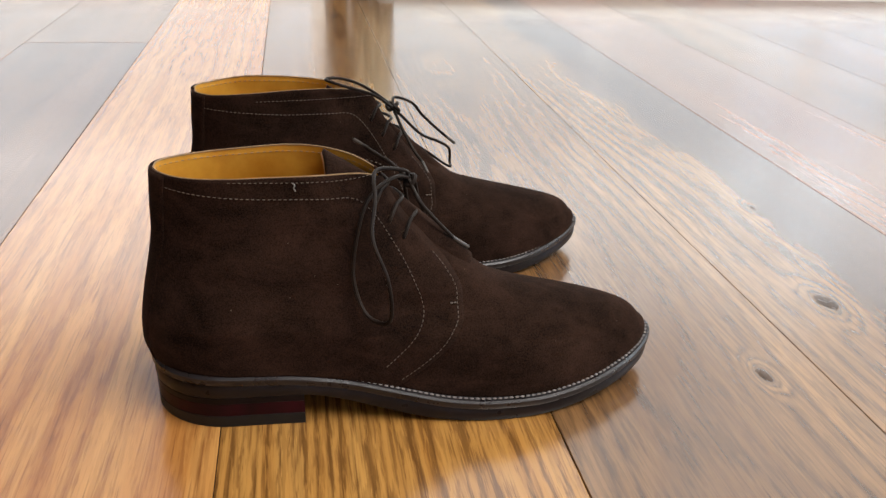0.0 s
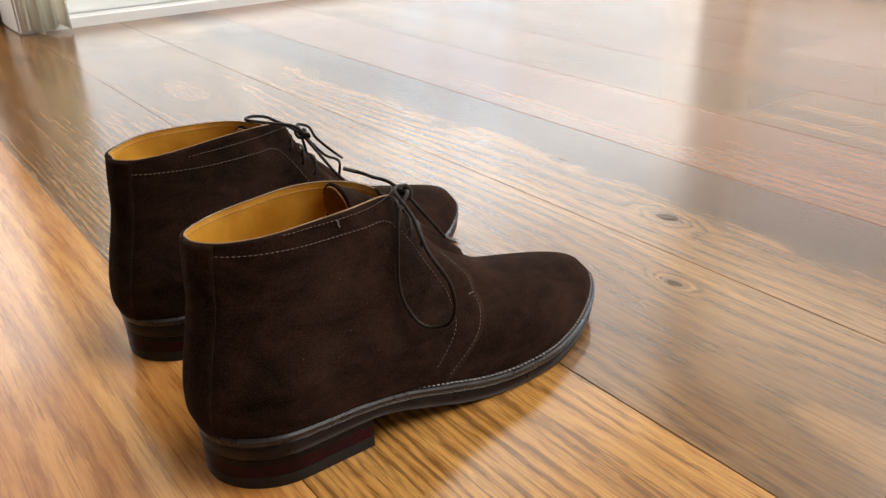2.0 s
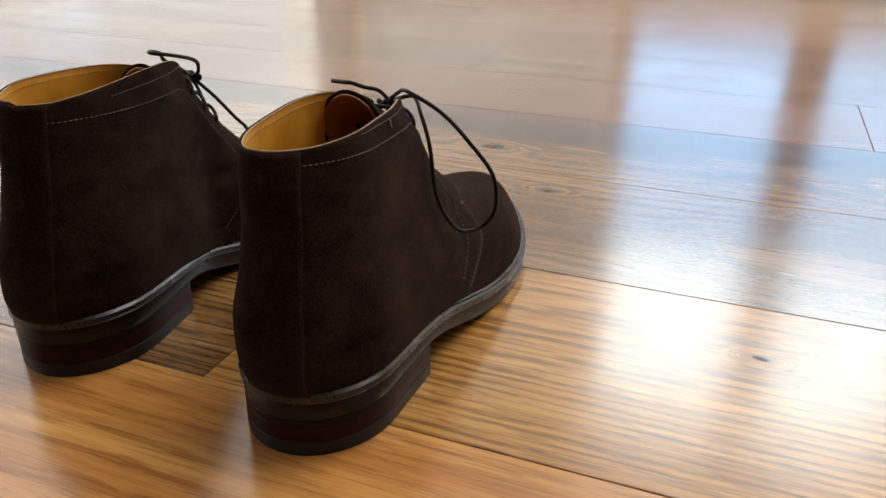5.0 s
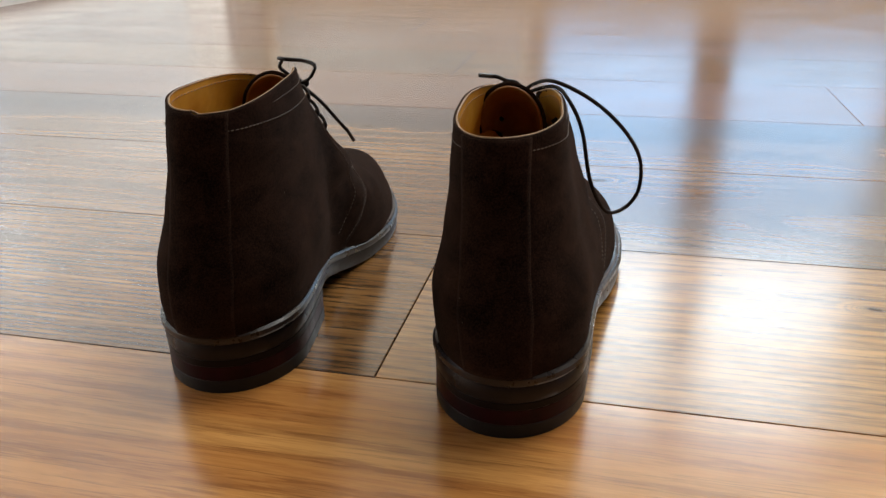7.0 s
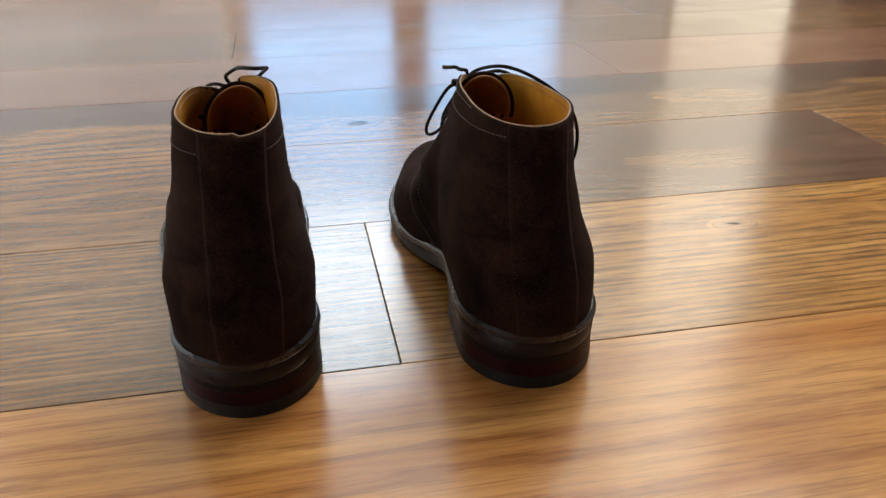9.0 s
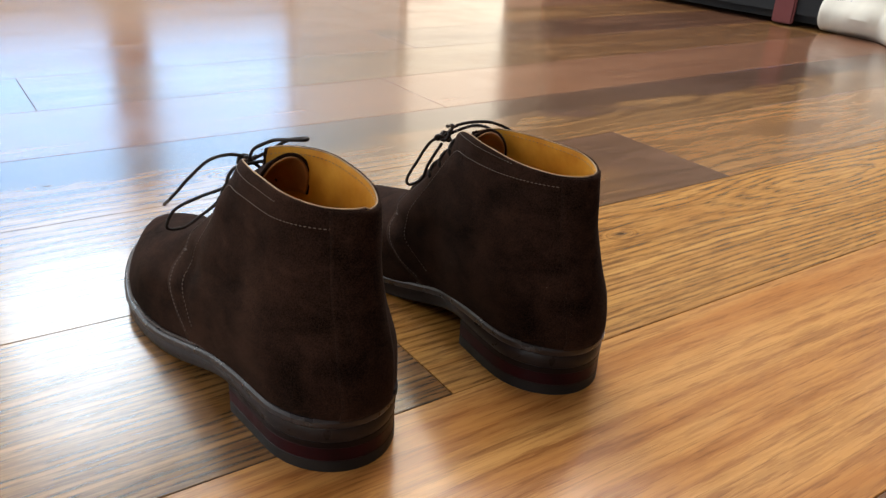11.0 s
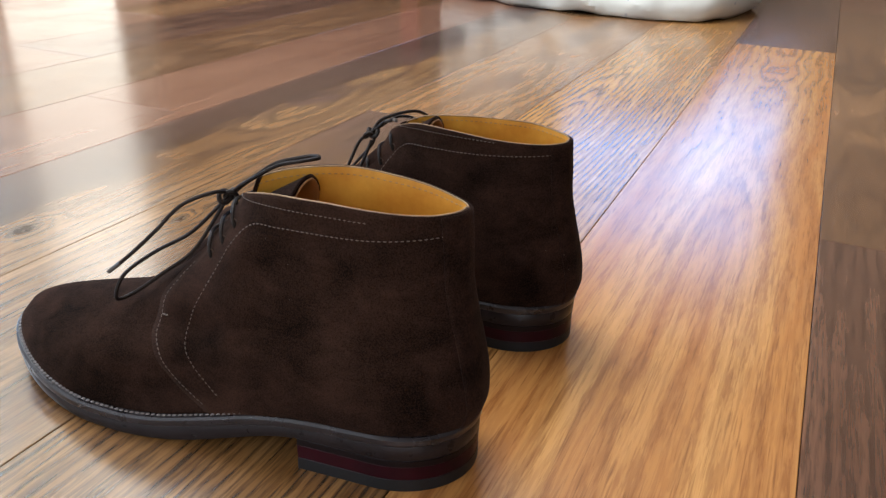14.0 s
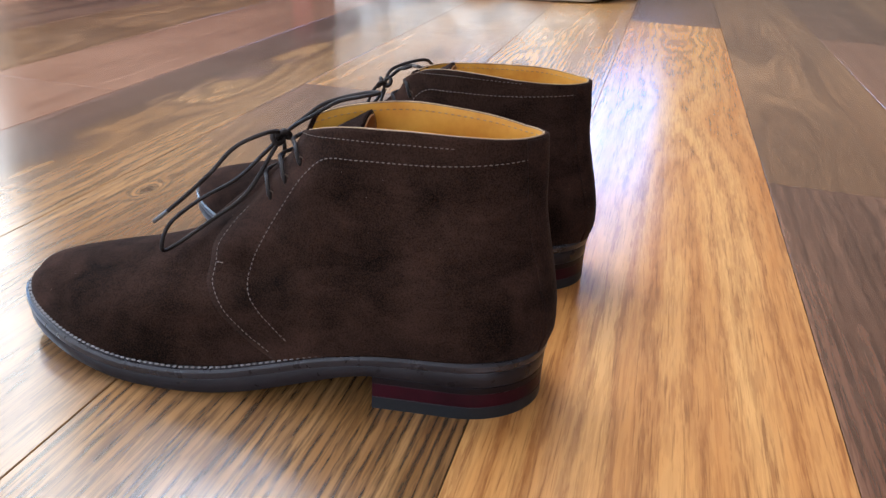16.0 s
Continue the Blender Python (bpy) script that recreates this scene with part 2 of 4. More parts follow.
def fabric(name, colour, dots=0.0):
    m = Nodes(name)
    p = m.place()
    c = m.mix(m.noise(p, 30, 4), tuple(0.85 * v for v in colour), colour)
    if dots:
        v = m.tree.nodes.new("ShaderNodeTexVoronoi")
        v.inputs["Scale"].default_value, v.inputs["Randomness"].default_value = 26.0, 0.25
        m.join(p, v.inputs["Vector"])
        c = m.mix(m.grey(v.outputs["Distance"], 0.11, 0.09), c, (dots, dots, dots))
    m.join(c, m.bsdf.inputs["Base Color"])
    m.bsdf.inputs["Roughness"].default_value = 0.9
    m.bump(m.noise(p, 700, 2), 0.3, 0.0006)
    return m.mat


def glass(name):
    m = Nodes(name)
    m.bsdf.inputs["Base Color"].default_value = (0.97, 0.99, 0.98, 1)
    m.bsdf.inputs["Transmission Weight"].default_value = 1.0
    m.join(m.grey(m.noise(m.place(), 4, 3), 0.4, 0.8, 0.0, 0.03), m.bsdf.inputs["Roughness"])
    return m.mat


def sheer(name, colour):
    """Thin curtain cloth that lets daylight through."""
    m = Nodes(name)
    through_light = m.node("ShaderNodeBsdfTranslucent")
    through_light.inputs["Color"].default_value = (*colour, 1)
    both = m.node("ShaderNodeMixShader")
    both.inputs[0].default_value = 0.6
    m.join(m.mix(m.noise(m.place(), 200, 3), tuple(0.9 * v for v in colour), colour), m.bsdf.inputs["Base Color"])
    m.bsdf.inputs["Roughness"].default_value = 0.9
    m.join(m.bsdf.outputs[0], both.inputs[1])
    m.join(through_light.outputs[0], both.inputs[2])
    m.join(both.outputs[0], m.tree.nodes["Material Output"].inputs["Surface"])
    return m.mat


SUEDE = suede("brown_suede", (0.0012, 0.0007, 0.0005), (0.0330, 0.0164, 0.0111))
SUEDE_EDGE = suede("suede_raw_edge", (0.035, 0.022, 0.016), (0.085, 0.058, 0.042))
LINING = leather("tan_lining_leather", (0.46, 0.19, 0.016), (0.64, 0.32, 0.042), 0.5)
RAW_EDGE = leather("raw_leather_edge", (0.20, 0.11, 0.05), (0.42, 0.27, 0.14), 0.6)
TONGUE_LINING = leather("brown_tongue_leather", (0.20, 0.085, 0.03), (0.32, 0.15, 0.055), 0.5)
WELT = leather("brown_welt_leather", (0.011, 0.0085, 0.0092), (0.026, 0.020, 0.0215), 0.30, 120, 0.15, 0.40)
SOLE = leather("dark_sole_edge", (0.009, 0.0064, 0.0068), (0.020, 0.0145, 0.015), 0.34, 120, 0.12, 0.2)
STACK = leather("dark_heel_layer", (0.0055, 0.0033, 0.0034), (0.011, 0.0065, 0.0067), 0.36, 120, 0.15, 0.12)
STACK_RED = leather("red_heel_layer", (0.010, 0.0016, 0.0028), (0.034, 0.0032, 0.0070), 0.38, 120, 0.15, 0.12)
RUBBER = leather("black_heel_rubber", (0.006, 0.006, 0.0065), (0.012, 0.012, 0.013), 0.45)
THREAD = thread("brown_thread", (0.13, 0.094, 0.074))
WELT_THREAD = thread("pale_welt_thread", (0.22, 0.19, 0.18))
LACE = leather("waxed_lace", (0.008, 0.005, 0.004), (0.022, 0.0145, 0.011), 0.5, 200, 0.4, 0.14)
AGLET = leather("clear_brown_aglet", (0.05, 0.04, 0.033), (0.10, 0.085, 0.075), 0.30)
GLASS = glass("window_glass")
AMBER = wood("amber_plank", (0.17, 0.050, 0.011), (0.45, 0.172, 0.039), (0.60, 0.295, 0.088), 0.48, 0.017, 0.30, 0.15, 0.34)
OCHRE = wood("ochre_plank", (0.090, 0.032, 0.008), (0.40, 0.174, 0.037), (0.55, 0.280, 0.076), 0.58, 0.006, 0.09, 0.20, 0.62)
TAWNY = wood("tawny_plank", (0.040, 0.018, 0.007), (0.205, 0.092, 0.026), (0.315, 0.158, 0.052), 0.75, 0.0055, 0.06, 0.2, 0.7)
UMBER = wood("umber_plank", (0.065, 0.030, 0.014), (0.17, 0.076, 0.031), (0.29, 0.142, 0.058), 0.58, 0.013, 0.16, 0.55, 0.40)
WALNUT = wood("walnut_plank", (0.034, 0.014, 0.008), (0.105, 0.046, 0.025), (0.185, 0.086, 0.047), 0.7, 0.010, 0.10, 0.5, 0.5)
HAZEL = wood("hazel_plank", (0.055, 0.026, 0.012), (0.17, 0.080, 0.030), (0.31, 0.160, 0.060), 0.66, 0.012, 0.20, 0.3, 0.5, side=(0, 0.24, 0.42, 0.55, (0.125, 0.062, 0.044)))
HEART = wood("heartwood_plank", (0.050, 0.024, 0.013), (0.21, 0.100, 0.036), (0.33, 0.175, 0.068), 0.66, 0.012, 0.20, 0.2, 0.5, side=(1, 0.462, 0.488, 0.22, (0.080, 0.040, 0.032)))
HONEY = wood("honey_plank", (0.075, 0.032, 0.014), (0.28, 0.130, 0.044), (0.40, 0.210, 0.080), 0.55, 0.016, 0.22, 0.55, 0.45)
CHESTNUT = wood("chestnut_plank", (0.075, 0.030, 0.018), (0.185, 0.082, 0.044), (0.255, 0.120, 0.066), 0.32, 0.015, 0.10, 0.15, 0.30)
RUSSET = wood("russet_plank", (0.050, 0.018, 0.009), (0.16, 0.062, 0.028), (0.24, 0.100, 0.046), 0.6, 0.014, 0.10, 0.3, 0.40)
JOINT = paint("dark_joint", (0.03, 0.017, 0.01), 0.8)
KNOT = leather("dark_knot", (0.045, 0.024, 0.012), (0.095, 0.048, 0.023), 0.22)
WHITE = paint("white_paint", (0.80, 0.80, 0.78), 0.45)
WALL = paint("white_wall", (0.76, 0.75, 0.73), 0.8)
BEIGE = paint("beige_wall", (0.70, 0.60, 0.45), 0.8)
UMBER_WALL = paint("warm_brown_wall", (0.34, 0.25, 0.17), 0.8)
CREAM = paint("cream_wall", (0.74, 0.68, 0.55), 0.8)
TIMBER = paint("brown_timber", (0.27, 0.17, 0.10), 0.5)
CLOTH = fabric("white_cloth", (0.64, 0.62, 0.55), 0.42)
DRAPE = sheer("cream_drape", (0.90, 0.88, 0.80))
BLACK_CLOTH = fabric("black_cloth", (0.006, 0.007, 0.009))
RED_CLOTH = fabric("faded_red_cloth", (0.13, 0.03, 0.03))


# ---- mesh helpers ----
def mesh_object(name, bm, material, parent=None, label=""):
    me = bpy.data.meshes.new(name)
    bmesh.ops.recalc_face_normals(bm, faces=bm.faces)
    bm.to_mesh(me)
    bm.free()
    me.materials.append(material)
    ob = new(name, me)
    if parent:
        ob.parent = parent
    if label:
        tagged(ob, label)
    return ob


def part(name, bm, material, parent, label="", smooth=True):
    if smooth:
        for f in bm.faces:
            f.smooth = True
        bm.normal_update()
        for e in bm.edges:
            if len(e.link_faces) == 2 and e.calc_face_angle(0.0) > 0.6:
                e.smooth = False
    return mesh_object(name, bm, material, parent, label)


def thing(name, label, category, m=None, group=""):
    ob = new(name)
    ob.empty_display_size = 0.05
    if m:
        ob.matrix_world = m
    return tagged(ob, label, category, group)


def box(bm, x0, y0, z0, x1, y1, z1):
    r = bmesh.ops.create_cube(bm, size=1.0)
    bmesh.ops.scale(bm, vec=(x1 - x0, y1 - y0, z1 - z0), verts=r["verts"])
    bmesh.ops.translate(bm, vec=((x0 + x1) / 2, (y0 + y1) / 2, (z0 + z1) / 2), verts=r["verts"])
    return r["verts"]


def structure(name, material, label, category, *boxes, bevel=0.0):
    bm = bmesh.new()
    for b in boxes:
        box(bm, *b)
    if bevel:
        bmesh.ops.bevel(bm, geom=bm.edges[:], offset=bevel, segments=2, affect="EDGES", clamp_overlap=True)
    return tagged(mesh_object(name, bm, material), label, category, kind="structure")


def grid(bm, rows, closed=False):
    """Faces between rows of points, all rows of one length."""
    made = [[bm.verts.new(p) for p in row] for row in rows]
    for a, b in zip(made, made[1:]):
        n = len(a)
        for i in range(n if closed else n - 1):
            j = (i + 1) % n
            bm.faces.new((a[i], a[j], b[j], b[i]))
    return made


def curve(xs, ys):
    """A smooth function through points (monotone cubic)."""
    xs, ys = np.array(xs, float), np.array(ys, float)
    h, d = np.diff(xs), np.diff(ys) / np.diff(xs)
    m = np.r_[d[0], (d[1:] + d[:-1]) / 2, d[-1]]
    for i in range(1, len(m) - 1):
        if d[i - 1] * d[i] <= 0:
            m[i] = 0
        else:
            m[i] = np.sign(d[i]) * min(abs(m[i]), 2.5 * min(abs(d[i]), abs(d[i - 1])))

    def f(x):
        x = min(max(x, xs[0]), xs[-1])
        i = min(int(np.searchsorted(xs, x, side="right")) - 1, len(h) - 1)
        t = (x - xs[i]) / h[i]
        return float((1 + 2 * t) * (1 - t) ** 2 * ys[i] + t * (1 - t) ** 2 * h[i] * m[i] + t * t * (3 - 2 * t) * ys[i + 1] + t * t * (t - 1) * h[i] * m[i + 1])

    return f


def spline(points, steps=10):
    """Catmull-Rom through points."""
    p = [Vector(q) for q in points]
    p = [2 * p[0] - p[1]] + p + [2 * p[-1] - p[-2]]
    out = []
    for i in range(1, len(p) - 2):
        for k in range(steps):
            t = k / steps
            out.append(0.5 * ((2 * p[i]) + (p[i + 1] - p[i - 1]) * t + (2 * p[i - 1] - 5 * p[i] + 4 * p[i + 1] - p[i + 2]) * t * t + (3 * p[i] - p[i - 1] - 3 * p[i + 1] + p[i + 2]) * t ** 3))
    return out + [p[-2]]


def tube(bm, points, radius, sides=8, closed=False, taper=None):
    """A round cord along points."""
    n = len(points)
    up, rows = Vector((0.3, 0.5, 0.81)), []
    for i, p in enumerate(points):
        a, b = points[max(i - 1, 0)], points[min(i + 1, n - 1)]
        d = (b - a).normalized()
        side = d.cross(up)
        if side.length < 1e-4:
            side = d.cross(Vector((1, 0, 0)))
        side.normalize()
        up = side.cross(d).normalized()
        r = radius * (taper(i / (n - 1)) if taper else 1.0)
        rows.append([p + r * (math.cos(2 * math.pi * k / sides) * side + math.sin(2 * math.pi * k / sides) * up) for k in range(sides)])
    made = grid(bm, rows, closed=True)
    bm.faces.new(made[0][::-1])
    bm.faces.new(made[-1])


# ---- the boot's shape, in decimetres, toe along +y, outer side +x ----
FEATHER = curve([0, 0.25, 0.5, 0.8, 1.04, 1.35, 1.66, 2.0, 2.35, 2.67, 2.93, 3.00], [0.335, 0.335, 0.325, 0.31, 0.275, 0.205, 0.145, 0.13, 0.145, 0.185, 0.235, 0.26])
# height of the collar; it differs a little from boot to boot
COLLAR_NODES = [0.1, 0.45, 0.8, 1.15, 1.45, 3.0]
COLLARS = [curve(COLLAR_NODES, [1.416, 1.401, 1.395, 1.366, 1.270, 1.270]), curve(COLLAR_NODES, [1.451, 1.438, 1.424, 1.387, 1.316, 1.316])]
BOOT = {"collar": COLLARS[0], "rises": None}

BACK = curve([0, 0.1, 0.2, 0.37, 0.52, 0.67, 0.81, 1.0], [-0.019, -0.045, -0.040, -0.007, 0.031, 0.064, 0.074, 0.092])
FRONT = curve([0, 0.04, 0.083, 0.2, 0.31, 0.387, 0.46, 0.546, 0.62, 0.744, 0.87, 1.0], [2.981, 2.979, 2.950, 2.830, 2.527, 2.248, 1.998, 1.846, 1.716, 1.559, 1.436, 1.324])
NODES_Y = [0.0, 0.4, 0.8, 1.2, 1.6, 2.0, 2.4, 2.8]
OUTER = [curve(NODES_Y, row) for row in ([0.349, 0.369, 0.386, 0.412, 0.476, 0.503, 0.467, 0.399], [0.356, 0.383, 0.397, 0.408, 0.452, 0.472, 0.442, 0.384], [0.288, 0.319, 0.330, 0.337, 0.349, 0.366, 0.362, 0.351], [0.232, 0.274, 0.279, 0.263, 0.224, 0.199, 0.196, 0.194], [0.210, 0.253, 0.239, 0.195, 0.149, 0.150, 0.148, 0.146])]
INNER = [curve(NODES_Y, row) for row in ([0.335, 0.349, 0.324, 0.292, 0.408, 0.479, 0.453, 0.407], [0.339, 0.363, 0.352, 0.305, 0.400, 0.445, 0.423, 0.392], [0.272, 0.301, 0.298, 0.288, 0.320, 0.340, 0.350, 0.351], [0.226, 0.260, 0.253, 0.220, 0.198, 0.183, 0.185, 0.188], [0.206, 0.227, 0.215, 0.159, 0.125, 0.134, 0.136, 0.138])]
CENTRE = curve([0, 0.4, 0.8, 1.2, 1.45, 1.8, 2.2, 2.6, 3.0], [-0.017, -0.011, -0.025, -0.018, -0.054, -0.040, -0.014, -0.022, -0.012])
CAP_BACK = curve([0, 0.5, 1.0], [0.471, 0.547, 0.460])
CAP_FRONT = curve([0, 0.2, 0.387, 0.5, 0.75, 1.0], [0.786, 0.991, 1.112, 0.618, 0.376, 0.610])
# how far each side of the collar stands over or under that line: outer, inner
RISE_NODES = [0.2, 0.5, 0.95, 1.25, 1.42]
RISES = [{1: curve(RISE_NODES, [-0.002, 0.017, 0.015, 0.025, 0.019]), -1: curve(RISE_NODES, [-0.003, 0.016, 0.043, 0.023, -0.014])}, {1: curve(RISE_NODES, [0.001, 0.022, 0.024, 0.004, -0.014]), -1: curve(RISE_NODES, [-0.015, 0.023, 0.057, 0.051, 0.020])}]
# front edge of the quarters
EDGE = curve([0, 0.05, 0.2, 0.33, 0.40, 0.5, 0.6, 0.7, 0.744, 0.87, 1.0], [1.32, 1.38, 1.55, 1.68, 1.73, 1.73, 1.675, 1.575, 1.53, 1.405, 1.295])


def level_of(y, z):
    return (z - FEATHER(y)) / (BOOT["collar"](y) - FEATHER(y))


def half_width(v, y, side):
    rows = OUTER if side > 0 else INNER
    v = min(max(v, 0.0), 1.0)
    i = min(int(v * 4), 3)
    t = v * 4 - i
    t = t * t * (3 - 2 * t) * 0.5 + t * 0.5
    w = rows[i](y) * (1 - t) + rows[i + 1](y) * t
    a = min(max((y - BACK(v)) / CAP_BACK(v), 0.0), 1.0)
    b = min(max((FRONT(v) - y) / CAP_FRONT(v), 0.0), 1.0)
    return w * math.sqrt(max(1 - (1 - a) ** 2, 0)) * (1 - (1 - b) ** 2.1) ** 0.52


def lean(v, y):
    return CENTRE(y) * (0.3 + 0.7 * min(1.0, v / 0.5))


def crease(v, y, side):
    """Soft folds of the suede at the bend of the foot, deeper on the inner side."""
    deep = 0.022 if side < 0 else 0.009
    total = 0.0
    for at, slope, low, high, share in ((1.18, 0.10, 0.12, 0.55, 0.7), (1.42, 0.22, 0.10, 0.50, 1.0), (1.62, 0.30, 0.08, 0.42, 0.8), (1.84, 0.30, 0.10, 0.36, 0.5)):
        along = math.exp(-(((v - 0.5 * (low + high)) / (0.42 * (high - low))) ** 2))
        d = (y - at - slope * (v - 0.3)) / 0.075
        total += share * along * (math.exp(-((d - 0.9) ** 2)) * 0.6 - math.exp(-(d ** 2)))
    return deep * total


def skin(v, y, side, out=0.0):
    """A point of the upper's surface at level v and length y; out: set off sideways."""
    z = FEATHER(y) + v * (BOOT["collar"](y) - FEATHER(y))
    if v > 0.75:
        z += BOOT["rises"][side](y) * ((v - 0.75) / 0.25) ** 2
    wide = half_width(v, y, side)
    return Vector((lean(v, y) + side * max(wide + out + min(1.0, wide / 0.2) * crease(v, y, side), 0.0), y, z))


def dm(points):
    return [0.1 * Vector(p) for p in points]


def sole_half(y, side, out=0.0):
    rows = SOLE_OUT if side > 0 else SOLE_IN
    a = min(max((y + 0.027 + out) / 0.42, 0.0), 1.0)
    b = min(max((3.015 + out - y) / 0.95, 0.0), 1.0)
    return max((rows(y) + out) * math.sqrt(max(1 - (1 - a) ** 2, 0)) * (1 - (1 - b) ** 2.2) ** 0.52, 0.0)


SOLE_OUT = curve([0, 0.4, 0.8, 1.1, 1.4, 1.7, 1.9, 2.1, 2.4, 2.7, 3.00], [0.380, 0.395, 0.412, 0.432, 0.478, 0.522, 0.540, 0.538, 0.510, 0.468, 0.420])
SOLE_IN = curve([0, 0.4, 0.8, 1.1, 1.4, 1.7, 2.0, 2.2, 2.5, 2.7, 3.00], [0.372, 0.385, 0.360, 0.325, 0.372, 0.455, 0.512, 0.518, 0.490, 0.452, 0.390])
SOLE_BOTTOM = curve([0, 0.82, 0.95, 1.2, 1.5, 1.75, 2.0, 2.3, 2.6, 2.9, 3.00], [0.195, 0.195, 0.175, 0.105, 0.03, 0.004, 0.002, 0.018, 0.052, 0.105, 0.135])


def sole_ring(out, z_of, count=56, y_end=3.015, y_start=-0.027):
    """A closed outline of the sole, set out or in, at the heights z_of(y)."""
    ring = []
    a, b = y_start - out, y_end + out
    ts = [0.5 - 0.5 * math.cos(math.pi * i / count) for i in range(count + 1)]
    for t in ts:
        y = a + (b - a) * t
        ring.append(Vector((sole_half(y, 1, out), y, z_of(y))))
    for t in ts[-2:0:-1]:
        y = a + (b - a) * t
        ring.append(Vector((-sole_half(y, -1, out), y, z_of(y))))
    return ring


def slab(bm, rings, ladder=False):
    made = grid(bm, [dm(r) for r in rings], closed=True)
    for ring in (made[0], made[-1]):
        if not ladder:
            bm.faces.new(ring)
            continue
        n = len(ring)
        half = n // 2
        for i in range(half):
            quad = [ring[i], ring[i + 1], ring[(n - i - 1) % n], ring[(n - i) % n]]
            quad = list(dict.fromkeys(quad))
            if len(quad) > 2:
                bm.faces.new(quad)


def heel_ring(out, z, front=0.82):
    ring, n = [], 22
    for i in range(n + 1):
        y = -0.027 - out + (front + 0.027 + out) * (i / n) ** 1.7
        ring.append(Vector((sole_half(y, 1, out), y, z)))
    w0, w1 = sole_half(front, 1, out), sole_half(front, -1, out)
    for k in range(1, 8):
        t = k / 8
        ring.append(Vector((w0 + (-w1 - w0) * t, front - 0.045 * math.sin(math.pi * t), z)))
    for i in range(n, 0, -1):
        y = -0.027 - out + (front + 0.027 + out) * (i / n) ** 1.7
        ring.append(Vector((-sole_half(y, -1, out), y, z)))
    return ring


def stitch_row(bm, points, length, gap, width, height):
    """Short raised stitches along a line of points (decimetres)."""
    total, k = 0.0, 0.0
    for a, b in zip(points, points[1:]):
        d = b - a
        seg = d.length
        while k <= total + seg:
            c = a + d * ((k - total) / seg)
            t = d.normalized()
            s = t.cross(Vector((0, 0, 1)))
            s = s.normalized() if s.length > 0.05 else Vector((1, 0, 0))
            u = s.cross(t)
            q = []
            for e, f in ((-1, 0.55), (-0.4, 1.0), (0.4, 1.0), (1, 0.55)):
                q.append([0.1 * (c + t * (0.5 * length * e) + f * (0.5 * width * x * s + 0.5 * height * z * u)) for x, z in ((1, 0.3), (0, 1), (-1, 0.3), (0, -1))])
            grid(bm, q, closed=True)
            k += length + gap
        total += seg


def surface_line(ys_zs, side, out, steps=14):
    flat = spline([(y, z, 0) for y, z in ys_zs], steps)
    pts = []
    for p in flat:
        v = level_of(p.x, p.y)
        pts.append(skin(v, p.x, side, out))
    return pts


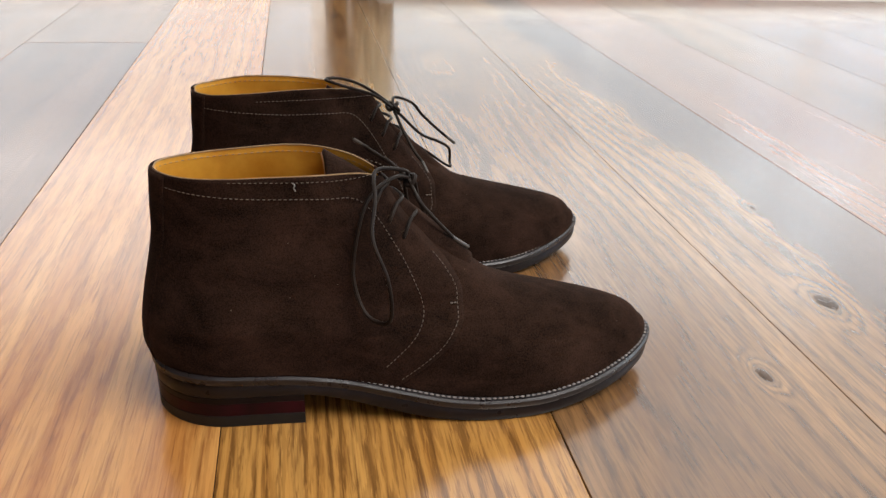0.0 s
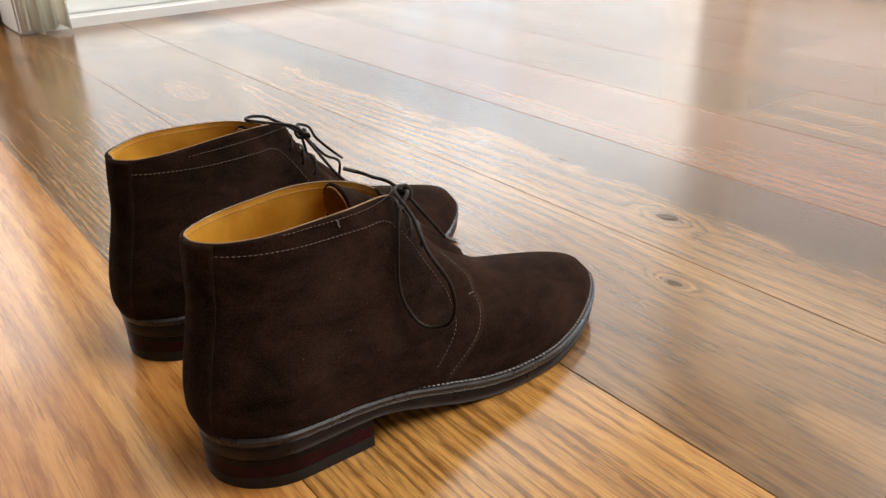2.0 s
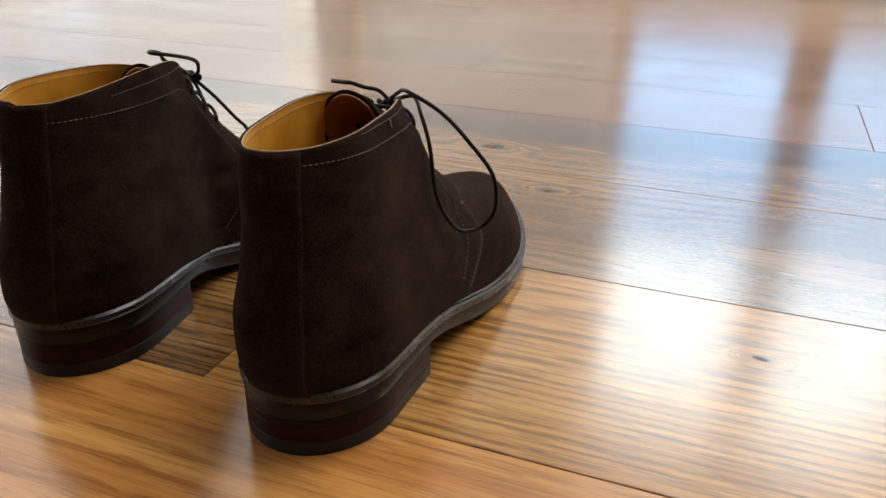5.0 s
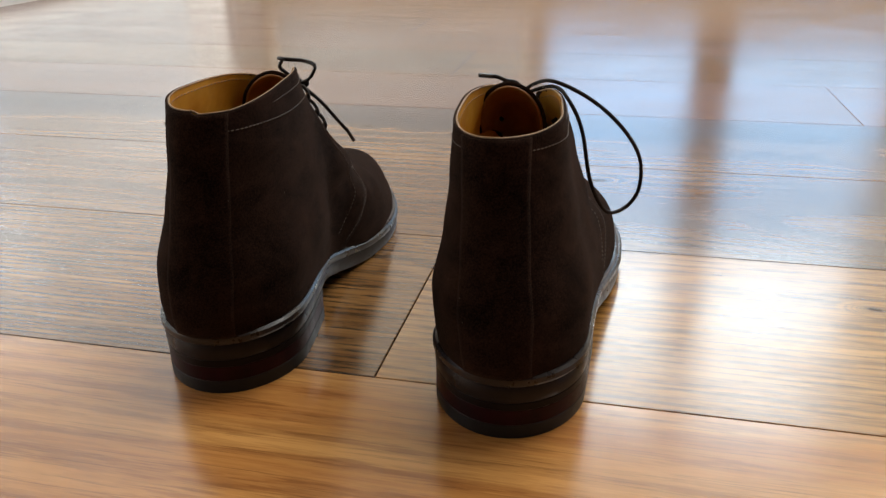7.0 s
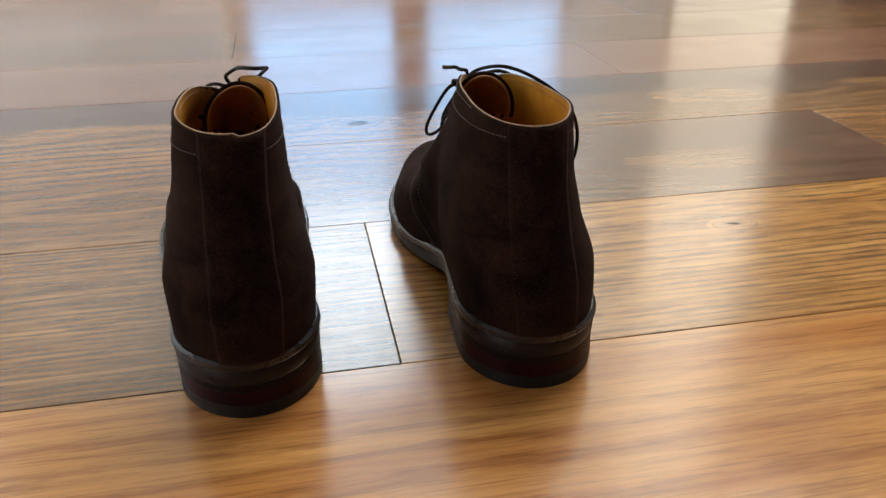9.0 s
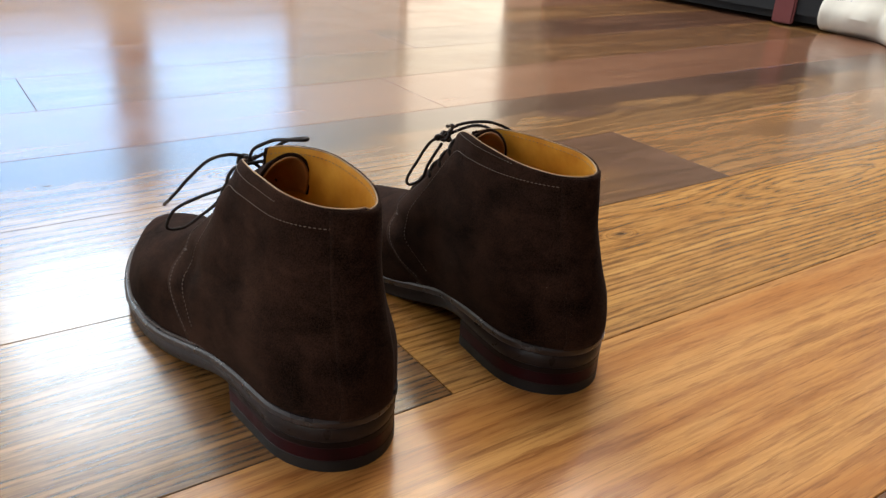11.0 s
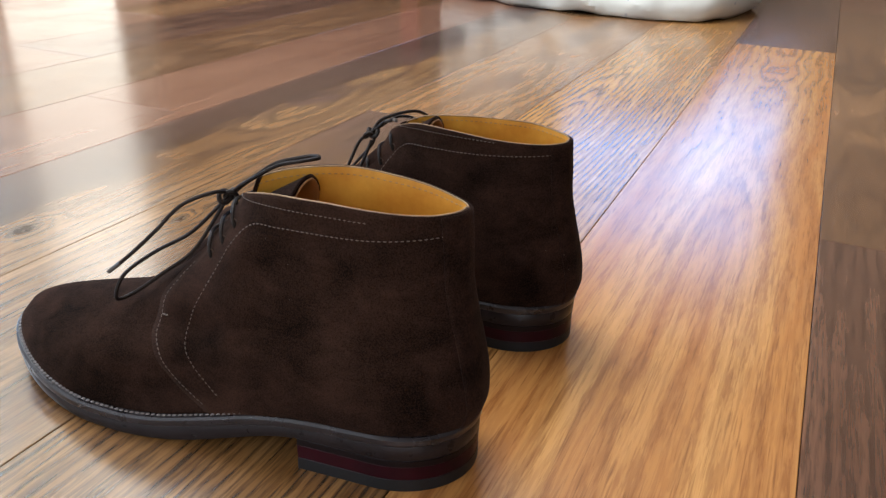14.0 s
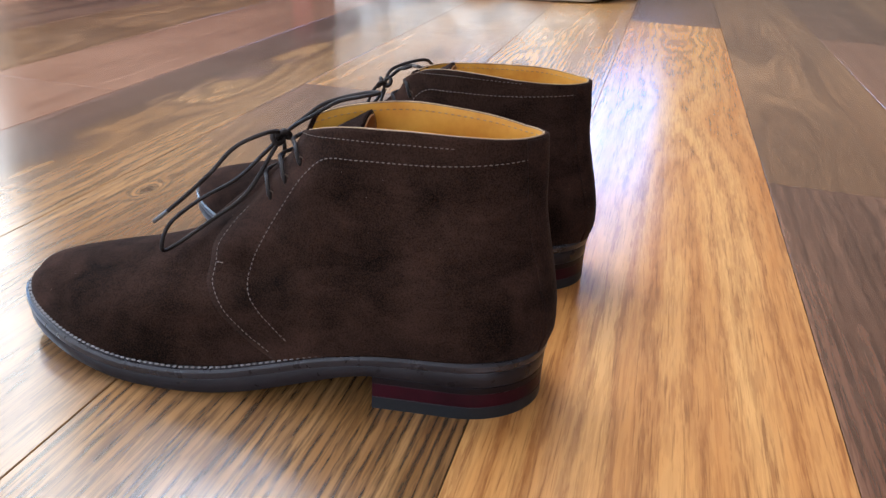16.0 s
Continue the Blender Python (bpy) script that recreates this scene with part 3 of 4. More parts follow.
def build_boot(name, m, mirror, label, laces, tilt, bow, length):
    """tilt: sideways lean; bow: how far the collar is bent outwards; length: stretch along the foot."""
    BOOT["collar"], BOOT["rises"] = COLLARS[mirror], RISES[mirror]
    root = thing(name, label, "boot", m, "pair of boots")

    def add(kind, bm, material, parent=None, text="", smooth=True):
        for v in bm.verts:
            level = (10 * v.co.z - FEATHER(10 * v.co.y)) / 1.1
            v.co.x += tilt * max(0.0, v.co.z - 0.03) + 0.1 * bow * max(0.0, (level - 0.4) / 0.6) ** 2
            v.co.y *= length
            if mirror:
                v.co.x *= -1
        return part(kind, bm, material, parent or root, text, smooth)

    def solid(ob, thick):
        s = ob.modifiers.new("thickness", "SOLIDIFY")
        s.thickness, s.offset = 0.1 * thick, -1.0

    # vamp: from under the quarters round the toe
    bm = bmesh.new()
    rows = []
    for i in range(70):
        v = 0.72 * (i / 69) ** 0.9
        y0, y1 = EDGE(v) - 0.10, FRONT(v)
        if y1 - y0 < 0.05:
            y0 = y1 - 0.05
        row = []
        for side in (1, -1):
            pts = [skin(v, y1 - (y1 - y0) * (1 - k / 26) ** 2, side) for k in range(27)]
            row += pts if side > 0 else pts[-2::-1]
        rows.append(dm(row))
    grid(bm, rows)
    solid(add("vamp", bm, SUEDE), 0.02)

    # two quarters that meet at the back
    for side in (1, -1):
        bm = bmesh.new()
        rows = []
        for i in range(61):
            v = i / 60
            y0, y1 = BACK(v), EDGE(v)
            rows.append(dm([skin(v, y0 + (y1 - y0) * (k / 40) ** 1.9, side, 0.016 if k > 0 else 0.0) - Vector((0, 0.006 * (1 - k / 40) ** 3, 0)) for k in range(41)]))
        grid(bm, rows)
        solid(add("quarter", bm, SUEDE), 0.015)

    # strip over the back seam
    bm = bmesh.new()
    rows = []
    for i in range(41):
        v = 0.995 * i / 40
        reach = CAP_BACK(v) * 0.5 * (0.15 / (0.36 - 0.12 * v)) ** 2
        row = [skin(v, BACK(v) + reach * (k / 8) ** 2, 1, 0.018) for k in range(8, 0, -1)]
        row.append(skin(v, BACK(v), 1))
        row += [skin(v, BACK(v) + reach * (k / 8) ** 2, -1, 0.018) for k in range(1, 9)]
        rows.append(dm([q - Vector((0, 0.011, 0)) for q in row]))
    grid(bm, rows)
    solid(add("back_strip", bm, SUEDE, None, "narrow suede strip over the back seam"), 0.008)

    # lining, set in from the quarters, from the collar down to the insole
    bm = bmesh.new()
    rows = []
    for i in range(33):
        v = 0.997 - 0.80 * i / 32
        y0, y1 = BACK(v), EDGE(v) - 0.03
        row = [skin(v, y0 + (y1 - y0) * (k / 40) ** 1.9, 1, 0.016 if k else 0.0) for k in range(40, -1, -1)]
        row += [skin(v, y0 + (y1 - y0) * (k / 40) ** 1.9, -1, 0.016) for k in range(1, 41)]
        inner = []
        for k, q in enumerate(row):
            d = row[min(k + 2, 80)] - row[max(k - 2, 0)]
            d.z = 0
            d.normalize()
            inset = 0.020 + 0.008 * min(1.0, 4 * i / 32) if i else 0.016
            inner.append(q + inset * Vector((d.y, -d.x, 0)))
        rows.append(dm(inner))
    grid(bm, rows)
    for half in (slice(0, 41), slice(40, 81)):
        thread_line = bmesh.new()
        stitch_row(thread_line, [10 * p for p in [a.lerp(b, 0.008) for a, b in zip(rows[1], reversed(rows[1]))]][half], 0.018, 0.016, 0.006, 0.006)
        tagged(add("lining_stitching", thread_line, RAW_EDGE, None, "tan stitches along the top of the lining"), kind="stuff")
    rim = [p + Vector((0, 0, 0.0002)) for p in rows[0]]
    add("lining", bm, LINING, None, "golden tan leather lining")
    bm = bmesh.new()
    tube(bm, rim, 0.00045, 6)
    add("collar_edge", bm, RAW_EDGE, None, "pale raw leather edge round the collar")

    bm = bmesh.new()
    ring = []
    for side, order in ((1, range(25)), (-1, range(23, 0, -1))):
        for k in order:
            y = 0.06 + 1.9 * (0.5 - 0.5 * math.cos(math.pi * k / 24))
            ring.append(skin(0.2, y, side, -0.04))
    top = [0.1 * Vector((p.x, p.y, FEATHER(p.y) + 0.20)) for p in ring]
    low = [0.1 * Vector((p.x, p.y, FEATHER(p.y) + 0.15)) for p in ring]
    made = grid(bm, [low, top], closed=True)
    bm.faces.new(made[1])
    add("insole", bm, LINING, None, "tan leather insole")

    # tongue: a curled strip under the facings, suede outside and leather inside
    mid = spline([(-0.05, 1.84, 0.79), (-0.055, 1.66, 0.955), (-0.055, 1.50, 1.10), (-0.058, 1.34, 1.235), (-0.062, 1.17, 1.345), (-0.066, 1.06, 1.41), (-0.07, 0.985, 1.455)], 6)
    def along(t):
        f = min(max(t, 0.0), 1.0) * (len(mid) - 1)
        i = min(int(f), len(mid) - 2)
        return mid[i].lerp(mid[i + 1], f - i), (mid[i + 1] - mid[i]).normalized()

    for kind, off, material, text in (("tongue", 0.0, SUEDE, ""), ("tongue_lining", -0.022, TONGUE_LINING, "smooth brown leather inside the tongue")):
        bm = bmesh.new()
        rows = []
        for i in range(31):
            s = i / 30
            row = []
            for k in range(25):
                u = k / 12 - 1
                c, d = along(s * (1 - 0.30 * abs(u) ** 1.5 * s))
                n = Vector((1, 0, 0)).cross(d)
                n = -n if n.z < 0 else n
                r = 0.112 + 0.075 * s * s
                a = math.radians(104 * u) * (0.75 + 0.25 * s)
                row.append(c - n * r + (r + off) * (math.sin(a) * Vector((1.0, 0, 0)) + math.cos(a) * n))
            rows.append(dm(row))
        grid(bm, rows)
        solid(add(kind, bm, material, None, text), 0.018 if off == 0 else 0.01)

    # welt, sole and heel
    bm = bmesh.new()
    slab(bm, [sole_ring(-0.16, lambda y: FEATHER(y) + 0.012), sole_ring(-0.012, lambda y: FEATHER(y) + 0.006), sole_ring(0.0, lambda y: FEATHER(y) - 0.006), sole_ring(0.002, lambda y: FEATHER(y) - 0.03), sole_ring(-0.006, lambda y: FEATHER(y) - 0.046), sole_ring(-0.16, lambda y: FEATHER(y) - 0.046)], True)
    add("welt", bm, WELT, None, "dark brown stitched leather welt")
    bm = bmesh.new()
    slab(bm, [sole_ring(-0.014, lambda y: FEATHER(y) - 0.0465), sole_ring(-0.009, lambda y: FEATHER(y) - 0.055), sole_ring(-0.007, lambda y: 0.5 * (FEATHER(y) - 0.05 + SOLE_BOTTOM(y))), sole_ring(-0.009, lambda y: SOLE_BOTTOM(y) + 0.006), sole_ring(-0.013, lambda y: SOLE_BOTTOM(y)), sole_ring(-0.2, lambda y: SOLE_BOTTOM(y))], True)
    add("outsole", bm, SOLE, None, "dark polished leather sole edge")
    heel = new("heel")
    heel.parent = root
    for kind, z0, z1, out, material, text in (("heel_layer", 0.1553, 0.1945, -0.010, STACK, "dark leather layer"), ("heel_layer", 0.0735, 0.155, -0.011, STACK_RED, "deep red leather layer"), ("top_piece", 0.0005, 0.073, -0.010, RUBBER, "black rubber top piece")):
        bm = bmesh.new()
        slab(bm, [heel_ring(out - 0.0015, z1, 0.821), heel_ring(out, z1 - 0.002), heel_ring(out - 0.0005, z0 + 0.002), heel_ring(out - 0.002, z0, 0.819)])
        add(kind, bm, material, heel, text)

    # stitching on the upper, seam by seam
    for side in (1, -1):
        def seam(points, *sizes):
            bm = bmesh.new()
            stitch_row(bm, points, *sizes)
            tagged(add("seam_stitching", bm, THREAD, None, "fine brown seam stitching"), kind="stuff")

        seam([skin(v, EDGE(v) - 0.035, side, 0.019) for v in [0.07 + 0.60 * k / 60 for k in range(61)]], 0.017, 0.010, 0.006, 0.006)
        seam(surface_line([(0.14, 1.352), (0.6, 1.305), (0.95, 1.285), (1.13, 1.265), (1.24, 1.17), (1.33, 1.03), (1.42, 0.86), (1.485, 0.70), (1.49, 0.60), (1.42, 0.49), (1.27, 0.35)], side, 0.019), 0.016, 0.011, 0.006, 0.006)
        seam(surface_line([(0.5, 1.388), (0.7, 1.378), (0.95, 1.364), (1.15, 1.350), (1.32, 1.335)], side, 0.019), 0.014, 0.012, 0.006, 0.005)
        seam([skin(0.45, 1.66 + 0.012 * k, side, 0.021) for k in range(3)], 0.016, 0.006, 0.016, 0.009)
    ring = sole_ring(-0.028, lambda y: FEATHER(y) + 0.012, 160)
    for side in (1, -1):
        bm = bmesh.new()
        stitch_row(bm, [p for p in ring if p.y > 0.45 and p.x * side > 0], 0.022, 0.011, 0.018, 0.012)
        tagged(add("welt_stitching", bm, WELT_THREAD, None, "pale thread stitches along the welt"), kind="stuff")

    # laces
    bm = bmesh.new()
    holes = []
    for z in (1.225, 1.125, 1.03):
        y = FRONT(level_of(1.5, z)) - 0.10
        ends = [skin(level_of(y, z), y - 0.015, s, 0.022) for s in (1, -1)]
        holes += ends
        a, b = ends
        over = Vector((0.5 * (a.x + b.x), y + 0.075, z + 0.060))
        down = Vector((0, -0.02, -0.055))
        tube(bm, dm(spline([a + down + Vector((-0.03, 0, 0)), a + Vector((0.012, 0.0, -0.01)), a * 0.55 + over * 0.45 + Vector((0.03, 0, 0.03)), over, b * 0.55 + over * 0.45 + Vector((-0.03, 0, 0.03)), b + Vector((-0.012, 0, -0.01)), b + down + Vector((0.03, 0, 0))], 6)), 0.0011)
    for pts in laces["cords"]:
        tube(bm, dm(spline(pts, 8)), 0.0011)
    k = Vector(laces["knot"])
    turn = [k + 0.036 * Vector((math.sin(a) + 2 * math.sin(2 * a), 0.8 * (math.cos(a) - 2 * math.cos(2 * a)), -1.1 * math.sin(3 * a) - 0.5 * math.cos(a))) * 0.55 for a in [2 * math.pi * j / 60 for j in range(61)]]
    tube(bm, dm(turn), 0.0014)
    add("lace", bm, LACE, None, "thin waxed brown lace, loosely tied")
    for a, b in laces["tips"]:
        bm = bmesh.new()
        tube(bm, dm([Vector(a).lerp(Vector(b), t) for t in (0, 0.3, 0.7, 0.95, 1.0)]), 0.0012, 8, taper=lambda t: 1.0 if t < 0.9 else 0.7)
        add("aglet", bm, AGLET, None, "thin glossy lace end")
    for h in holes:
        bm = bmesh.new()
        side = 1 if h.x > -0.09 else -1
        ring = [h + Vector((side * 0.002, 0.016 * math.cos(a), 0.016 * math.sin(a))) for a in [2 * math.pi * j / 14 for j in range(15)]]
        tube(bm, dm(ring), 0.0004, 6)
        add("eyelet", bm, SUEDE_EDGE, None, "small punched lace hole")
    for marks in laces.get("marks", ()):
        bm = bmesh.new()
        tube(bm, dm(surface_line(marks, 1, 0.020, 4)), 0.00035, 6)
        add("scuff", bm, WELT_THREAD, None, "small pale scuff at the collar")
    return root


RIGHT_LACES = {
    "marks": [[(0.812, 1.372), (0.824, 1.360), (0.818, 1.348), (0.828, 1.332)]],
    "knot": (-0.085, 1.455, 1.268),
    "cords": [
        [(-0.090, 1.453, 1.272), (0.010, 1.420, 1.352), (0.140, 1.250, 1.403), (0.340, 1.225, 1.315), (0.505, 1.195, 1.180), (0.605, 1.260, 1.000), (0.610, 1.280, 0.810), (0.535, 1.255, 0.702), (0.435, 1.160, 0.715), (0.350, 1.105, 0.900), (0.298, 1.145, 1.160), (0.225, 1.215, 1.300), (0.120, 1.350, 1.355), (-0.080, 1.460, 1.275)],
        [(-0.080, 1.462, 1.268), (-0.164, 1.505, 1.225), (-0.258, 1.544, 1.070), (-0.302, 1.590, 0.946), (-0.285, 1.575, 0.905), (-0.220, 1.520, 0.960), (-0.200, 1.470, 1.080), (-0.110, 1.440, 1.230)],
        [(-0.060, 1.450, 1.280), (-0.080, 1.355, 1.365), (-0.135, 1.290, 1.393), (-0.175, 1.232, 1.424), (-0.205, 1.210, 1.430)],
        [(-0.050, 1.455, 1.275), (0.030, 1.510, 1.165), (0.010, 1.626, 1.020), (-0.032, 1.722, 0.905)],
    ],
    "tips": [((-0.200, 1.213, 1.429), (-0.262, 1.165, 1.444)), ((-0.031, 1.718, 0.909), (-0.048, 1.819, 0.832))],
}
LEFT_LACES = {
    "knot": (-0.055, 1.455, 1.275),
    "cords": [
        [(-0.060, 1.440, 1.285), (-0.030, 1.360, 1.352), (-0.012, 1.261, 1.417), (-0.065, 1.155, 1.480), (-0.085, 1.047, 1.510), (-0.160, 0.965, 1.520), (-0.228, 1.063, 1.494), (-0.222, 1.270, 1.424), (-0.156, 1.392, 1.330), (-0.080, 1.445, 1.280)],
        [(-0.060, 1.455, 1.270), (-0.050, 1.530, 1.190), (0.000, 1.680, 1.035), (0.100, 1.850, 0.930), (0.225, 1.965, 0.825), (0.275, 1.990, 0.700), (0.175, 1.960, 0.690), (0.122, 1.800, 0.815), (0.075, 1.600, 0.985), (-0.030, 1.470, 1.230)],
        [(-0.061, 1.448, 1.290), (0.052, 1.484, 1.318), (0.127, 1.629, 1.249), (0.205, 1.733, 1.123), (0.239, 1.867, 0.989), (0.257, 1.960, 0.905)],
        [(-0.075, 1.452, 1.271), (-0.198, 1.494, 1.150), (-0.286, 1.560, 1.015), (-0.331, 1.617, 0.935)],
    ],
    "tips": [((0.255, 1.950, 0.914), (0.272, 2.025, 0.850)), ((-0.329, 1.614, 0.939), (-0.362, 1.654, 0.858))],
}
build_boot("boot", pose(0.0716, -0.0358, 0, 0, 0, 0.27), False, "dark brown suede chukka boot with a wide hanging lace loop", RIGHT_LACES, -0.042, 0.007, 1.008)
build_boot("boot", pose(-0.0773, -0.0292, 0, 0, 0, 4.44), True, "dark brown suede chukka boot with lace ends lying over the vamp", LEFT_LACES, -0.007, -0.028, 1.017)

# ---- room ----
HIGH = 2.5
# the opening is made up, cut above the overhead fill lamp
structure("ceiling", WHITE, "plain white ceiling with a made-up opening over the fill lamp", "ceiling", (-1.75, -4.6, HIGH, 2.75, 0.38, HIGH + 0.1), (-1.75, 1.82, HIGH, 2.75, 3.0, HIGH + 0.1), (-1.75, 0.38, HIGH, -0.02, 1.82, HIGH + 0.1), (1.92, 0.38, HIGH, 2.75, 1.82, HIGH + 0.1))
structure("wall_north", BEIGE, "warm beige wall round the tall window", "wall",
          (-1.75, 2.85, 0, -1.40, 2.98, HIGH), (-0.24, 2.85, 0, -0.19, 2.98, HIGH), (-1.40, 2.85, 0, -0.24, 2.98, 0.22), (-1.40, 2.85, 2.1, -0.24, 2.98, HIGH), (1.10, 2.85, 0, 2.75, 2.98, HIGH), (-0.19, 2.85, 0, 1.10, 2.98, 0.30), (-0.19, 2.85, 2.2, 1.10, 2.98, HIGH))
structure("wall_west", WALL, "white wall with two broad glazed doors", "wall",
          (-1.60, 0.195, 0, -1.40, 0.21, HIGH), (-1.60, 2.60, 0, -1.40, 2.85, HIGH), (-1.60, 0.21, 0, -1.40, 2.60, 0.02), (-1.60, 0.21, 2.20, -1.40, 2.60, HIGH), (-1.75, 0.135, 0, -1.60, 0.195, HIGH), (-1.75, -1.48, 2.15, -1.60, 0.135, HIGH), (-1.75, -1.48, 0, -1.60, 0.135, 0.02), (-1.75, -4.6, 0, -1.60, -1.48, HIGH))
# out of view; its brown is chosen to cut bounce light on the heels
structure("wall_south", UMBER_WALL, "unseen closing wall, kept brown to hold back bounce light", "wall", (-1.60, -4.6, 0, 2.75, -4.5, HIGH))
structure("wall_east", UMBER_WALL, "brown painted wall with a small window", "wall", (2.6, -4.5, 0, 2.75, -0.16, HIGH), (2.6, -0.16, 0, 2.75, 0.72, 0.36), (2.6, -0.16, 1.12, 2.75, 0.72, HIGH))
structure("wall_north_east", UMBER_WALL, "warm brown painted wall behind the daybed", "wall", (2.6, 0.72, 0, 2.75, 2.85, HIGH))
structure("wall_pier", CREAM, "cream pier with a narrow tall window", "wall", (1.12, 1.95, 0, 1.135, 2.85, HIGH), (1.545, 1.95, 0, 1.56, 2.85, HIGH), (1.135, 1.95, 0, 1.545, 2.85, 0.04), (1.135, 1.95, 2.26, 1.545, 2.85, HIGH))
structure("baseboard", WHITE, "white painted baseboard", "baseboard", (-1.40, 0.183, 0.0003, -1.385, 0.21, 0.12), (-1.40, 2.60, 0.0003, -1.385, 2.85, 0.12), (-1.555, 0.180, 0.0003, -1.40, 0.195, 0.12), (-1.60, 0.135, 0.0003, -1.585, 0.149, 0.12), (-1.60, -4.5, 0.0003, -1.585, -1.48, 0.12), bevel=0.003)
structure("trim", TIMBER, "brown timber trim beside the corner", "trim", (-1.60, 0.137, 0.121, -1.585, 0.178, 2.1), (-1.584, 0.150, 0.0, -1.560, 0.178, 2.1), bevel=0.003)


def window(name, label, m, width, height, depth, bar):
    """A timber window frame in the xz plane, with the mullions given by their places."""
    root = tagged(thing(name, label, "window", m), kind="structure")
    for x0, x1, z0, z1 in [(0, width, 0, 0.045), (0, width, height - 0.045, height), (0, 0.04, 0.045, height - 0.045), (width - 0.04, width, 0.045, height - 0.045)] + [(a, b, 0.045, height - 0.045) for a, b in bar]:
        bm = bmesh.new()
        box(bm, x0, 0, z0, x1, depth, z1)
        bmesh.ops.bevel(bm, geom=bm.edges[:], offset=0.004, segments=2, affect="EDGES")
        part("window_frame", bm, TIMBER if bar else WHITE, root, smooth=False)
    edges = [0.04] + [v for pair in bar for v in pair] + [width - 0.04]
    for x0, x1 in zip(edges[::2], edges[1::2]):
        bm = bmesh.new()
        box(bm, x0 + 0.001, 0.5 * depth - 0.003, 0.046, x1 - 0.001, 0.5 * depth + 0.003, height - 0.046)
        part("pane", bm, GLASS, root, "clear glass pane", smooth=False).visible_shadow = False
    return root


window("window_north", "tall two-pane window in a brown timber frame", pose(-0.19, 2.86, 0.30), 1.29, 1.9, 0.08, [(0.58, 0.71)])
window("fill_frame_north_west", "assumed white window frame round the cream fill lamps", pose(-1.40, 2.86, 0.22), 1.16, 1.88, 0.06, [])
window("window_west", "broad white-framed glazed door", pose(-1.45, 0.21, 0.02, 0, 0, 90), 2.39, 2.18, 0.06, [])
window("window_south_west", "white-framed glazed door beside a timber post", pose(-1.65, -1.48, 0.02, 0, 0, 90), 1.615, 2.13, 0.06, [])
window("window_east", "small white-framed window", pose(2.62, 0.72, 0.36, 0, 0, -90), 0.88, 0.76, 0.06, [])

def curtain(m, width, height):
    """A narrow gathered curtain with deep soft folds, its hem just over the floor."""
    bm = bmesh.new()
    rows = []
    for k in range(13):
        z = 0.008 + height * k / 12
        row = []
        for i in range(49):
            u = i / 48
            fold = 0.014 * math.sin(2 * math.pi * 3.5 * u + 0.6 * math.sin(3 * z)) * (1 - 0.35 * k / 12)
            hem = 0.006 * math.sin(9 * u + 1.0) if k == 0 else 0.0
            row.append(Vector((fold, u * width, z + hem)))
        rows.append(row)
    grid(bm, rows)
    ob = part("curtain", bm, DRAPE, None)
    ob.modifiers.new("thickness", "SOLIDIFY").thickness = 0.0015
    ob.matrix_world = m
    return tagged(ob, "gathered cream curtain hanging beside the glazed door", "curtain")


curtain(pose(-1.365, 0.185, 0), 0.09, 2.25)

# ---- the daybed at the east side, and the white throw that hangs over its end ----
def daybed(m, long):
    root = thing("daybed", "low black fabric daybed with a faded red strap on its skirt", "daybed", m)
    for kind, b, r in (("base", (0, 0, 0.012, 0.85, long, 0.19), 0.02), ("seat_cushion", (0.01, 0.005, 0.192, 0.84, 0.5 * long - 0.004, 0.29), 0.035), ("seat_cushion", (0.01, 0.5 * long + 0.004, 0.192, 0.84, long - 0.005, 0.29), 0.035)):
        bm = bmesh.new()
        box(bm, *b)
        bmesh.ops.bevel(bm, geom=bm.edges[:], offset=r, segments=4, affect="EDGES")
        part(kind, bm, BLACK_CLOTH, root)
    for x, y in ((0.06, 0.06), (0.79, 0.06), (0.06, long - 0.06), (0.79, long - 0.06)):
        bm = bmesh.new()
        box(bm, x - 0.03, y - 0.03, 0.0, x + 0.03, y + 0.03, 0.014)
        part("foot", bm, RUBBER, root, smooth=False)
    bm = bmesh.new()
    box(bm, -0.010, 0.80, 0.006, 0.002, 0.86, 0.17)
    bmesh.ops.bevel(bm, geom=bm.edges[:], offset=0.004, segments=2, affect="EDGES")
    part("strap", bm, RED_CLOTH, root, "faded red cloth strap")
    return root


